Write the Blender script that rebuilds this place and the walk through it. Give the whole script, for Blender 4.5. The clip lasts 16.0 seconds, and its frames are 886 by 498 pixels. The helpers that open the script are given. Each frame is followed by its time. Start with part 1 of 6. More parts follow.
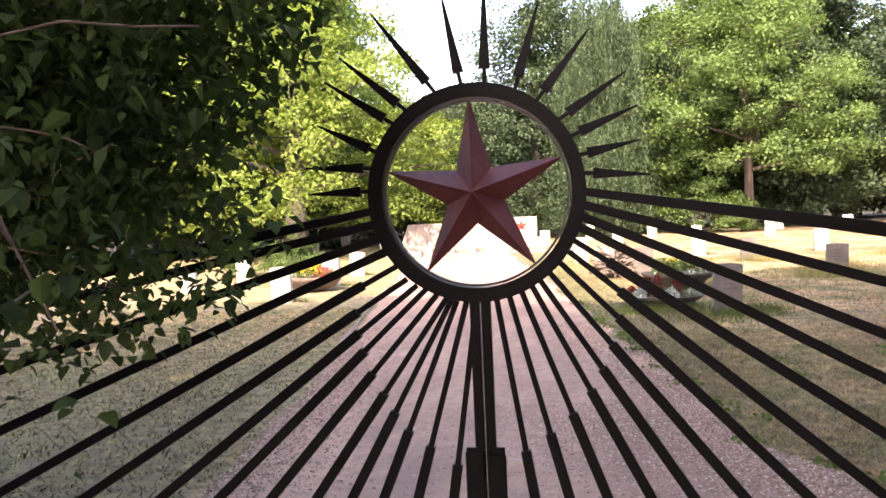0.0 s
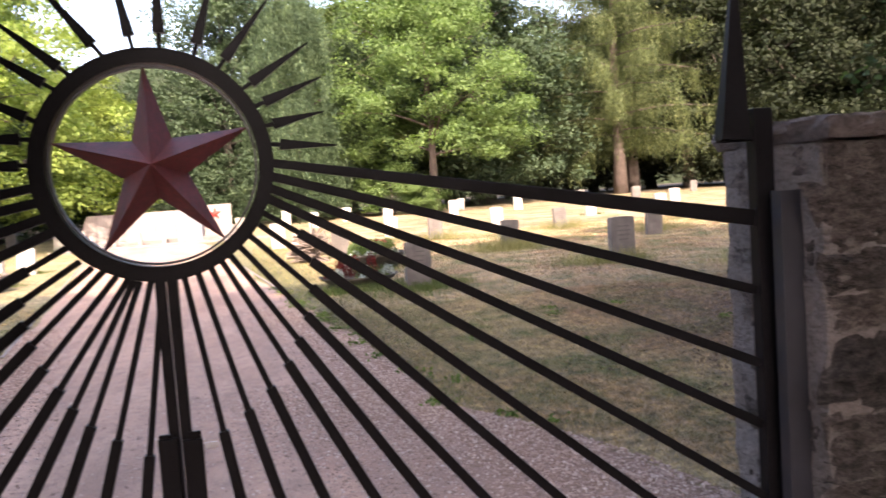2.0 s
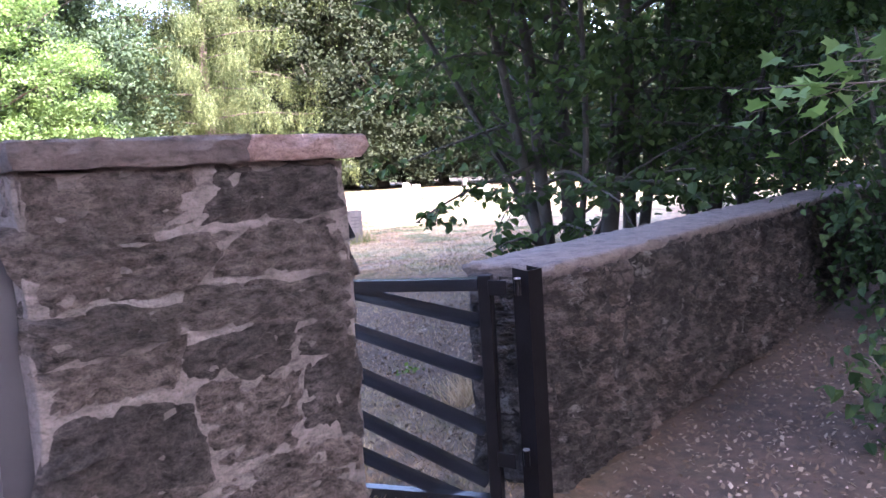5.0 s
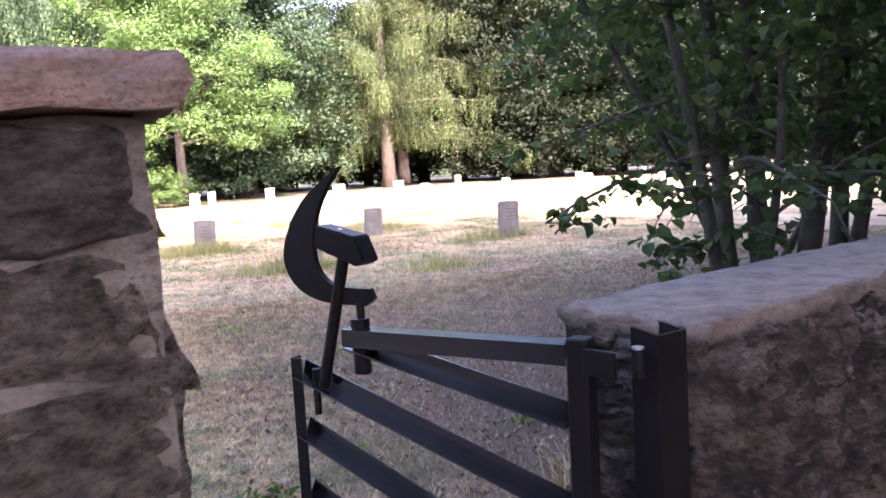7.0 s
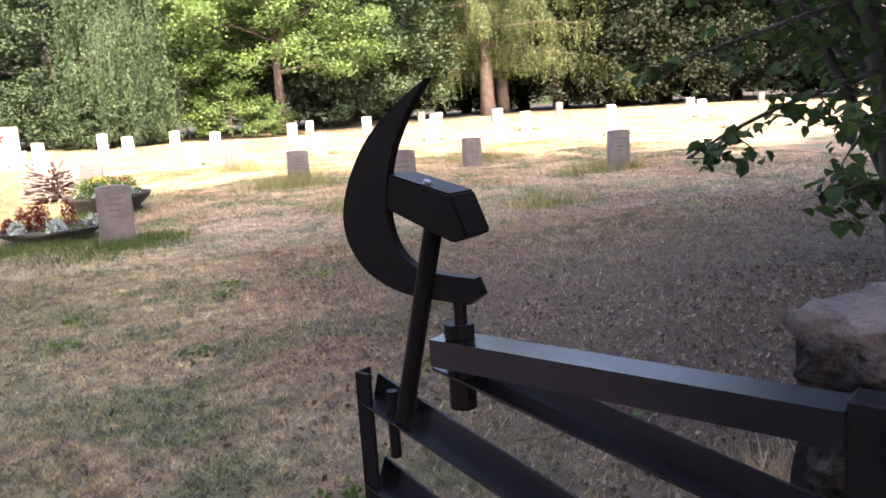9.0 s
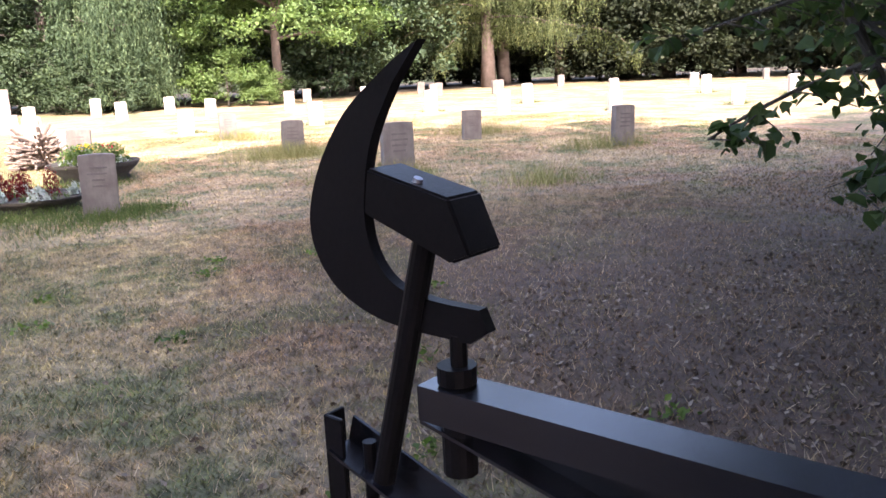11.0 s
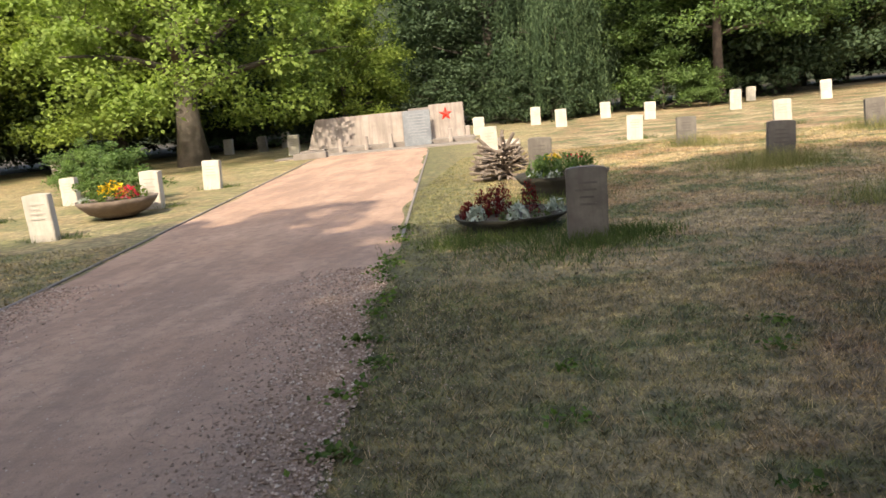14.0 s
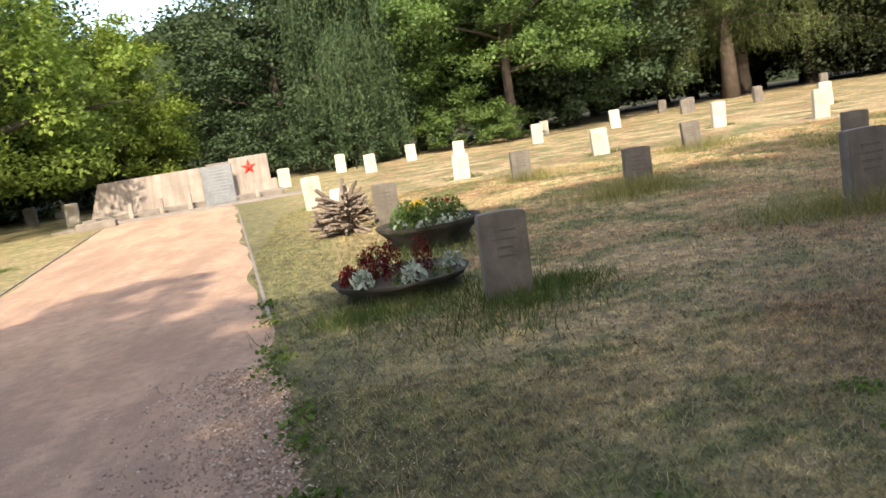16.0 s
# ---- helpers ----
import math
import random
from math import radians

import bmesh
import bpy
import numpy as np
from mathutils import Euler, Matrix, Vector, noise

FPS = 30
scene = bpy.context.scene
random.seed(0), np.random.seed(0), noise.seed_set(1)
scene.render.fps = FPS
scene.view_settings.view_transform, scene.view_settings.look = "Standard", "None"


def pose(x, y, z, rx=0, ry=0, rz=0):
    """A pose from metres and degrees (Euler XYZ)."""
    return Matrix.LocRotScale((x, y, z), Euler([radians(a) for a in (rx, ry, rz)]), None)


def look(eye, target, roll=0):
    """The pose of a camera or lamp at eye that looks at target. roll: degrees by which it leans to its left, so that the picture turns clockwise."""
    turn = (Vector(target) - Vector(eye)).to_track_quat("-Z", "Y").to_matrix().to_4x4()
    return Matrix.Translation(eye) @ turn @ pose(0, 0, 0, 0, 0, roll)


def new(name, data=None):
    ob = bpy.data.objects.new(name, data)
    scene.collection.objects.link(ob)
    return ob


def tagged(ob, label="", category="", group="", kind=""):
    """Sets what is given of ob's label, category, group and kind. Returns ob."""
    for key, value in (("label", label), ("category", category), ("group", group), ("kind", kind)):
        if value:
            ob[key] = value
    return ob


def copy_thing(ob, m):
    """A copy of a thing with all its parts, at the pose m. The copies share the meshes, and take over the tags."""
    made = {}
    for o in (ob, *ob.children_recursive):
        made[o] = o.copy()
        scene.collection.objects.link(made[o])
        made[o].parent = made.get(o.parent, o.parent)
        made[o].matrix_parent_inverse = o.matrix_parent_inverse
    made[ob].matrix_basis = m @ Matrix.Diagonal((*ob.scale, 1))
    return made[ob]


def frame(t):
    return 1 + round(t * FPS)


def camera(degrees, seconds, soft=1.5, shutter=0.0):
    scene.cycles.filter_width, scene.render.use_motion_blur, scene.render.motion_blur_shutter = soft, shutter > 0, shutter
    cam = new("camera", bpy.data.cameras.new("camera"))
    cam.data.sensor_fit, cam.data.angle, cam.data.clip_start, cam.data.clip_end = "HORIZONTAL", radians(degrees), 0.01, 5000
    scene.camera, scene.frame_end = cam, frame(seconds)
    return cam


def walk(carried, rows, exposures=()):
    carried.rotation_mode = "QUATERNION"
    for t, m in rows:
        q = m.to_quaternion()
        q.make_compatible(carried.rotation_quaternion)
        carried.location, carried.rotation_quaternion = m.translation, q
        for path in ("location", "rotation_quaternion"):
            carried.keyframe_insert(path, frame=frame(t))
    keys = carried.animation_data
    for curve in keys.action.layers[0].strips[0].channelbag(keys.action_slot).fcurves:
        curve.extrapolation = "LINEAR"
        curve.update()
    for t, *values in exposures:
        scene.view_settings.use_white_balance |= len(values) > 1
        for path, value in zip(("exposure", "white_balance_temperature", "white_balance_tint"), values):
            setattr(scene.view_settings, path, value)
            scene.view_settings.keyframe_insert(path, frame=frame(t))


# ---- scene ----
cam = camera(58.3, 16.0, shutter=0.25)
PATH = [
    (0, (0.254, -2.361, 1.626), (-0.047, -0.385, 1.56), -2.5),
    (0.5, (0.245, -2.348, 1.628), (0.004, -0.364, 1.547), -2.8),
    (1, (0.236, -2.353, 1.627), (0.019, -0.367, 1.54), -2.7),
    (1.5, (0.256, -2.352, 1.616), (0.192, -0.356, 1.508), -3.1),
    (2, (0.272, -2.36, 1.58), (0.714, -0.414, 1.438), -4.0),
    (2.2, (0.45, -2.35, 1.61), (0.99, -0.432, 1.433), -3.4),
    (2.5, (0.595, -2.438, 1.648), (1.361, -0.606, 1.409), -3.3),
    (3, (0.856, -2.511, 1.581), (1.874, -0.799, 1.393), -3.2),
    (3.5, (1.023, -2.506, 1.611), (2.291, -0.973, 1.409), -3.2),
    (3.7, (1.067, -2.495, 1.618), (2.405, -1.019, 1.434), -3.4),
    (5.8, (2.034, -1.993, 1.589), (3.252, -0.418, 1.405), -4.5),
    (6, (2.184, -1.876, 1.609), (3.381, -0.284, 1.433), -4.8),
    (6.5, (2.514, -1.642, 1.593), (3.568, 0.049, 1.417), -4.0),
    (7, (2.787, -1.305, 1.565), (3.699, 0.464, 1.369), -3.3),
    (7.5, (2.945, -0.982, 1.569), (3.776, 0.824, 1.348), -3.6),
    (8, (3.052, -0.74, 1.551), (3.761, 1.109, 1.273), -3.1),
    (8.5, (3.122, -0.591, 1.558), (3.748, 1.281, 1.231), -3.5),
    (9, (3.128, -0.427, 1.545), (3.799, 1.423, 1.188), -3.7),
    (9.2, (3.124, -0.364, 1.542), (3.837, 1.468, 1.177), -3.6),
    (11.3, (3.315, 0.042, 1.546), (3.973, 1.92, 1.111), -2.3),
    (11.5, (3.339, 0.146, 1.535), (3.927, 2.057, 1.123), -2.2),
    (12, (3.285, 0.512, 1.501), (3.559, 2.499, 1.197), -2.7),
    (12.5, (3.146, 0.873, 1.5), (3.004, 2.847, 1.212), -4.5),
    (13, (2.99, 1.223, 1.516), (2.623, 3.166, 1.216), -5.1),
    (13.5, (2.715, 1.615, 1.537), (2.311, 3.547, 1.214), -6.0),
    (14, (2.47, 2.019, 1.531), (2.159, 3.964, 1.186), -5.7),
    (14.5, (2.262, 2.412, 1.556), (2.073, 4.373, 1.21), -5.7),
    (15, (2.001, 2.815, 1.575), (1.961, 4.789, 1.256), -7.0),
    (15.5, (1.745, 3.164, 1.569), (1.825, 5.138, 1.263), -8.1),
    (16, (1.446, 3.612, 1.58), (1.664, 5.578, 1.284), -9.3),
]
EXPOSURES = ((0, 2.95, 7800, 25), (1.5, 2.9, 8000, 25), (2.5, 2.85, 6900, 22), (3.5, 3.9, 6200, 29), (6, 4.35, 6000, 32), (7.5, 3.75, 6900, 29), (8, 3.68, 7200, 28), (9, 3.4, 7300, 26), (11.5, 3.32, 6700, 24), (12, 3.1, 6600, 19), (12.5, 2.1, 7200, 12), (13, 1.8, 7600, 9), (13.5, 1.75, 7800, 7), (16, 1.92, 7800, 5))
walk(cam, [(t, look(eye, target, roll)) for t, eye, target, roll in PATH], EXPOSURES)

# ---- light ----
SUN_AZ, SUN_EL = 6.0, 43.0          # degrees: light travels towards +y, a little towards +x
world = bpy.data.worlds.new("world")
scene.world = world
world.use_nodes = True
wn = world.node_tree
sky = wn.nodes.new("ShaderNodeTexSky")
sky.sky_type, sky.sun_disc = "NISHITA", False
sky.sun_elevation, sky.sun_rotation = radians(SUN_EL), radians(180 + SUN_AZ)
sky.dust_density, sky.ozone_density = 2.5, 1.0
wn.links.new(sky.outputs[0], wn.nodes["Background"].inputs[0])
wn.nodes["Background"].inputs[1].default_value = 0.15
sun = new("sun", bpy.data.lights.new("sun", "SUN"))
sun.data.energy, sun.data.angle, sun.data.color = 2.2, radians(0.6), (1.0, 0.93, 0.82)
sun.matrix_world = look((0, 0, 30), (math.sin(radians(SUN_AZ)), math.cos(radians(SUN_AZ)), 30 - math.tan(radians(SUN_EL))))


# ---- materials ----
def nodes_of(name):
    m = bpy.data.materials.new(name)
    m.use_nodes = True
    t = m.node_tree
    return m, t.nodes, t.links, t.nodes["Principled BSDF"]


def noise_at(n, l, vec, scale, detail=4.0, rough=0.6):
    k = n.new("ShaderNodeTexNoise")
    k.inputs["Scale"].default_value, k.inputs["Detail"].default_value, k.inputs["Roughness"].default_value = scale, detail, rough
    l.new(vec, k.inputs["Vector"])
    return k.outputs["Fac"]


def ramp(n, l, fac, stops):
    r = n.new("ShaderNodeValToRGB")
    while len(r.color_ramp.elements) < len(stops):
        r.color_ramp.elements.new(0.5)
    for e, (p, c) in zip(r.color_ramp.elements, stops):
        e.position, e.color = p, (*c, 1)
    l.new(fac, r.inputs[0])
    return r.outputs[0]


def mix(n, l, fac, a, b, how="MIX"):
    k = n.new("ShaderNodeMix")
    k.data_type, k.blend_type = "RGBA", how
    for value, socket in ((fac, k.inputs[0]), (a, k.inputs[6]), (b, k.inputs[7])):
        if isinstance(value, (int, float)):
            socket.default_value = value
        elif isinstance(value, tuple):
            socket.default_value = (*value, 1)
        else:
            l.new(value, socket)
    return k.outputs[2]


def bump(n, l, b, height, strength, dist):
    k = n.new("ShaderNodeBump")
    k.inputs["Strength"].default_value, k.inputs["Distance"].default_value = strength, dist
    l.new(height, k.inputs["Height"])
    l.new(k.outputs[0], b.inputs["Normal"])


def place(n):
    return n.new("ShaderNodeNewGeometry").outputs["Position"]


def surface(name, dark, light, stain, coarse=3.0, fine=60.0, rough=0.85, metal=0.0, relief=0.4, dist=0.01, vary=0.0, spots=0.35, streaks=None):
    """A weathered surface: two scales of colour change, stains and fine relief."""
    m, n, l, b = nodes_of(name)
    p = place(n)
    big, small = noise_at(n, l, p, coarse, 5), noise_at(n, l, p, fine, 6, 0.7)
    c = ramp(n, l, big, ((0.3, dark), (0.7, light)))
    c = mix(n, l, ramp(n, l, small, ((0.35, (0, 0, 0)), (0.75, (spots,) * 3))), c, stain)
    if streaks:
        long = n.new("ShaderNodeMapping")
        long.inputs["Scale"].default_value = (9, 9, 0.5)
        l.new(p, long.inputs[0])
        c = mix(n, l, ramp(n, l, noise_at(n, l, long.outputs[0], 1.0, 5, 0.7), ((0.45, (0, 0, 0)), (0.72, (0.75,) * 3))), c, streaks)
    if vary:
        o = n.new("ShaderNodeObjectInfo")
        c = mix(n, l, 1.0, c, ramp(n, l, o.outputs["Random"], ((0, (1 - vary,) * 3), (1, (1 + vary, 1 + vary * 0.9, 1 + vary * 0.8)))), "MULTIPLY")
    l.new(c, b.inputs["Base Color"])
    b.inputs["Roughness"].default_value, b.inputs["Metallic"].default_value = rough, metal
    bump(n, l, b, small, relief, dist)
    return m


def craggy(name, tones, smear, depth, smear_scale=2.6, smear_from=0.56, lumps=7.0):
    """Rough split stone: bedded layers, pits, shade painted into the hollows, old mortar smeared over parts of it."""
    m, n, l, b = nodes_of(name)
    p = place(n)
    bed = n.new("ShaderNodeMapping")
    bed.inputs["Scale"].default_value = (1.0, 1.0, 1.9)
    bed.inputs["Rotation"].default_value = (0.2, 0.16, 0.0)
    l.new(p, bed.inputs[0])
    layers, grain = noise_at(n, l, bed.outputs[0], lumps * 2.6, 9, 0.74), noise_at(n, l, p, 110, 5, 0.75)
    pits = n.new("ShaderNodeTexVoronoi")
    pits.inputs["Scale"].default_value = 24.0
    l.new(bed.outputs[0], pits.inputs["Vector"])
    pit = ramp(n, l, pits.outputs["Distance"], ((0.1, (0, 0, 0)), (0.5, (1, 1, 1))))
    # tone follows the bump's layers: hollows painted shade-dark, ridges light
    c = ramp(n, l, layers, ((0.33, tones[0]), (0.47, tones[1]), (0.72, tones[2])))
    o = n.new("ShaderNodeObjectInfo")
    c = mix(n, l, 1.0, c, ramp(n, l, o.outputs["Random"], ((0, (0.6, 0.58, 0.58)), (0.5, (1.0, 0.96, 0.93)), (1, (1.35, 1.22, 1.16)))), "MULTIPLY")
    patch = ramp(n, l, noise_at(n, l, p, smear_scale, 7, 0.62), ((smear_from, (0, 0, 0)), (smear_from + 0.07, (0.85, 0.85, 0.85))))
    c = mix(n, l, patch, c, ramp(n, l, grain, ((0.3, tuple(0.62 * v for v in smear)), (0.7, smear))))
    # low grain, low in the bump as well, is painted dark too
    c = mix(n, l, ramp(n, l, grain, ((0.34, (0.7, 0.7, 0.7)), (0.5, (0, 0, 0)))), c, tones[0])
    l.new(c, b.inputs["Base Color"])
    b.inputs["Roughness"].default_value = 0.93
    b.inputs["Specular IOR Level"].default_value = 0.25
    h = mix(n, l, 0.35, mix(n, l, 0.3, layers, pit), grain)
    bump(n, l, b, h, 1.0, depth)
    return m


def leaf_material(name, a, b2, c2, through_light=0.45, hanging=False):
    """Leaves that let light through, each of its own green."""
    m, n, l, b = nodes_of(name)
    g = n.new("ShaderNodeNewGeometry")
    c = ramp(n, l, g.outputs["Random Per Island"], ((0.0, a), (0.55, b2), (1.0, c2)))
    big = noise_at(n, l, g.outputs["Position"], 0.7, 3)
    c = mix(n, l, 1.0, c, ramp(n, l, big, ((0.3, (0.7, 0.72, 0.7)), (0.7, (1.25, 1.2, 1.1)))), "MULTIPLY")
    if hanging:
        long = n.new("ShaderNodeMapping")
        long.inputs["Scale"].default_value = (2.6, 2.6, 0.3)
        l.new(g.outputs["Position"], long.inputs[0])
        c = mix(n, l, 1.0, c, ramp(n, l, noise_at(n, l, long.outputs[0], 1.0, 4), ((0.36, (0.45, 0.5, 0.42)), (0.64, (1.5, 1.45, 1.4)))), "MULTIPLY")
    l.new(c, b.inputs["Base Color"])
    b.inputs["Roughness"].default_value = 0.65
    b.inputs["Specular IOR Level"].default_value = 0.15
    tr = n.new("ShaderNodeBsdfTranslucent")
    l.new(mix(n, l, 1.0, c, (1.15, 1.25, 0.75), "MULTIPLY"), tr.inputs[0])
    s = n.new("ShaderNodeMixShader")
    s.inputs[0].default_value = through_light
    l.new(b.outputs[0], s.inputs[1])
    l.new(tr.outputs[0], s.inputs[2])
    l.new(s.outputs[0], n["Material Output"].inputs[0])
    return m


def divide(n, l, value, by):
    k = n.new("ShaderNodeMath")
    k.operation = "DIVIDE"
    l.new(value, k.inputs[0])
    k.inputs[1].default_value = by
    return k.outputs[0]


def ground_colour(n, l, p):
    """Dry lawn: straw, worn soil and green patches."""
    big, mid, fine = noise_at(n, l, p, 0.5, 5), noise_at(n, l, p, 1.1, 6, 0.65), noise_at(n, l, p, 40, 5, 0.75)
    c = ramp(n, l, big, ((0.32, (0.12, 0.125, 0.042)), (0.43, (0.27, 0.165, 0.095)), (0.52, (0.35, 0.25, 0.15)), (0.6, (0.4, 0.31, 0.19)), (0.7, (0.19, 0.15, 0.062))))
    c = mix(n, l, ramp(n, l, mid, ((0.46, (0, 0, 0)), (0.6, (0.85, 0.85, 0.85)))), c, (0.075, 0.105, 0.03))
    sep = n.new("ShaderNodeSeparateXYZ")
    l.new(p, sep.inputs[0])
    lush = n.new("ShaderNodeMath")
    lush.operation = "MULTIPLY_ADD"
    l.new(mid, lush.inputs[0])
    lush.inputs[1].default_value = 5.0
    l.new(sep.outputs[0], lush.inputs[2])
    c = mix(n, l, ramp(n, l, divide(n, l, lush.outputs[0], 10.0), ((0.36, (0.5,) * 3), (0.6, (0, 0, 0)))), c, (0.23, 0.205, 0.095))
    # greener along the path's edge, browner by the wall with tree shade painted in
    def ranged(value, a, b, to_a, to_b):
        k = n.new("ShaderNodeMapRange")
        for i, v in enumerate((a, b, to_a, to_b)):
            k.inputs[i + 1].default_value = v
        l.new(value, k.inputs[0])
        return k.outputs[0]

    def times(a, b, how="MULTIPLY", by=None):
        k = n.new("ShaderNodeMath")
        k.operation = how
        l.new(a, k.inputs[0])
        l.new(b, k.inputs[1])
        if by is not None:
            k.inputs[2].default_value = by
        return k.outputs[0]

    slant = n.new("ShaderNodeMath")
    slant.operation = "MULTIPLY_ADD"
    l.new(sep.outputs[1], slant.inputs[0])
    slant.inputs[1].default_value = 0.138
    l.new(sep.outputs[0], slant.inputs[2])
    edge = times(slant.outputs[0], ranged(mid, 0.3, 0.7, -1.0, 1.0), "ADD")
    green = times(times(ranged(edge, 0.8, 1.6, 0.0, 1.0), ranged(edge, 2.2, 4.0, 1.0, 0.0)), ranged(sep.outputs[1], 3.0, 6.5, 0.0, 0.8))
    c = mix(n, l, green, c, (0.085, 0.09, 0.036))
    brown = times(times(ranged(sep.outputs[0], 3.0, 5.4, 0.0, 0.92), ranged(sep.outputs[1], 6.5, 14.0, 1.0, 0.0)), ranged(mid, 0.35, 0.6, 1.0, 0.5))
    c = mix(n, l, brown, c, (0.105, 0.065, 0.04))
    # left of the path: dark green grass with the shrub's shade painted in
    verge_shade = times(times(ranged(slant.outputs[0], -1.5, -2.2, 0.0, 0.8), ranged(sep.outputs[1], 6.0, 10.0, 1.0, 0.0)), ranged(mid, 0.35, 0.6, 1.0, 0.6))
    c = mix(n, l, verge_shade, c, (0.07, 0.075, 0.032))
    # uneven tufts
    c = mix(n, l, 1.0, c, ramp(n, l, noise_at(n, l, p, 8.0, 5, 0.7), ((0.34, (0.4, 0.44, 0.4)), (0.5, (0.95, 0.95, 0.95)), (0.66, (1.75, 1.64, 1.5)))), "MULTIPLY")
    return c, fine


def make_ground():
    m, n, l, b = nodes_of("dry_lawn")
    p = place(n)
    c, fine = ground_colour(n, l, p)
    c = mix(n, l, ramp(n, l, fine, ((0.3, (0.75, 0.75, 0.75)), (0.62, (0, 0, 0)))), c, (0.075, 0.055, 0.035))
    # bare leaf-littered soil by the wall and outside the gate, darkened for tree shade
    xyz = n.new("ShaderNodeSeparateXYZ")
    l.new(p, xyz.inputs[0])
    wob = n.new("ShaderNodeMath")
    wob.operation = "MULTIPLY_ADD"
    l.new(noise_at(n, l, p, 1.1, 4), wob.inputs[0])
    wob.inputs[1].default_value = 2.4
    l.new(xyz.outputs[1], wob.inputs[2])
    soil = ramp(n, l, noise_at(n, l, p, 9, 6, 0.7), ((0.3, (0.03, 0.019, 0.013)), (0.7, (0.095, 0.058, 0.038))))
    side = n.new("ShaderNodeMapRange")
    side.inputs[1].default_value, side.inputs[2].default_value = 3.2, 5.4
    l.new(xyz.outputs[0], side.inputs[0])
    near = n.new("ShaderNodeMapRange")
    near.inputs[1].default_value, near.inputs[2].default_value, near.inputs[3].default_value, near.inputs[4].default_value = 6.2, 11.0, 1.0, 0.0
    l.new(wob.outputs[0], near.inputs[0])
    both = n.new("ShaderNodeMath")
    both.operation = "MULTIPLY"
    l.new(side.outputs[0], both.inputs[0])
    l.new(near.outputs[0], both.inputs[1])
    out = n.new("ShaderNodeMapRange")
    out.inputs[1].default_value, out.inputs[2].default_value, out.inputs[3].default_value, out.inputs[4].default_value = 0.9, 1.6, 1.0, 0.0
    lean = n.new("ShaderNodeMapRange")
    lean.inputs[1].default_value, lean.inputs[2].default_value, lean.inputs[3].default_value, lean.inputs[4].default_value = 4.0, 16.0, 0.0, 2.4
    l.new(xyz.outputs[0], lean.inputs[0])
    beyond = n.new("ShaderNodeMath")
    beyond.operation = "SUBTRACT"
    l.new(wob.outputs[0], beyond.inputs[0])
    l.new(lean.outputs[0], beyond.inputs[1])
    l.new(beyond.outputs[0], out.inputs[0])
    top = n.new("ShaderNodeMath")
    top.operation = "MAXIMUM"
    l.new(both.outputs[0], top.inputs[0])
    l.new(out.outputs[0], top.inputs[1])
    # floor under the far wood: dark soil with the trees' shade painted in
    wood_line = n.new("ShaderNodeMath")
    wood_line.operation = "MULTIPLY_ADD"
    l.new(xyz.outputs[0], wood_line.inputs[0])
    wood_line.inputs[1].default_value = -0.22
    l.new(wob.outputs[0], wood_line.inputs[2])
    wood_shade_mask = n.new("ShaderNodeMapRange")
    wood_shade_mask.inputs[1].default_value, wood_shade_mask.inputs[2].default_value = 42.8, 44.2
    l.new(wood_line.outputs[0], wood_shade_mask.inputs[0])
    cover = mix(n, l, wood_shade_mask.outputs[0], mix(n, l, top.outputs[0], c, soil), (0.035, 0.028, 0.02))
    l.new(cover, b.inputs["Base Color"])
    b.inputs["Roughness"].default_value = 0.95
    bump(n, l, b, fine, 0.7, 0.02)
    return m


def make_blade():
    m, n, l, b = nodes_of("grass_blade")
    g = n.new("ShaderNodeNewGeometry")
    c, fine = ground_colour(n, l, g.outputs["Position"])
    c = mix(n, l, 1.0, c, ramp(n, l, g.outputs["Random Per Island"], ((0, (0.42, 0.43, 0.36)), (0.5, (0.95, 0.98, 0.84)), (0.9, (1.45, 1.4, 1.2)), (1, (2.0, 1.9, 1.7)))), "MULTIPLY")
    l.new(c, b.inputs["Base Color"])
    b.inputs["Roughness"].default_value = 0.8
    return m


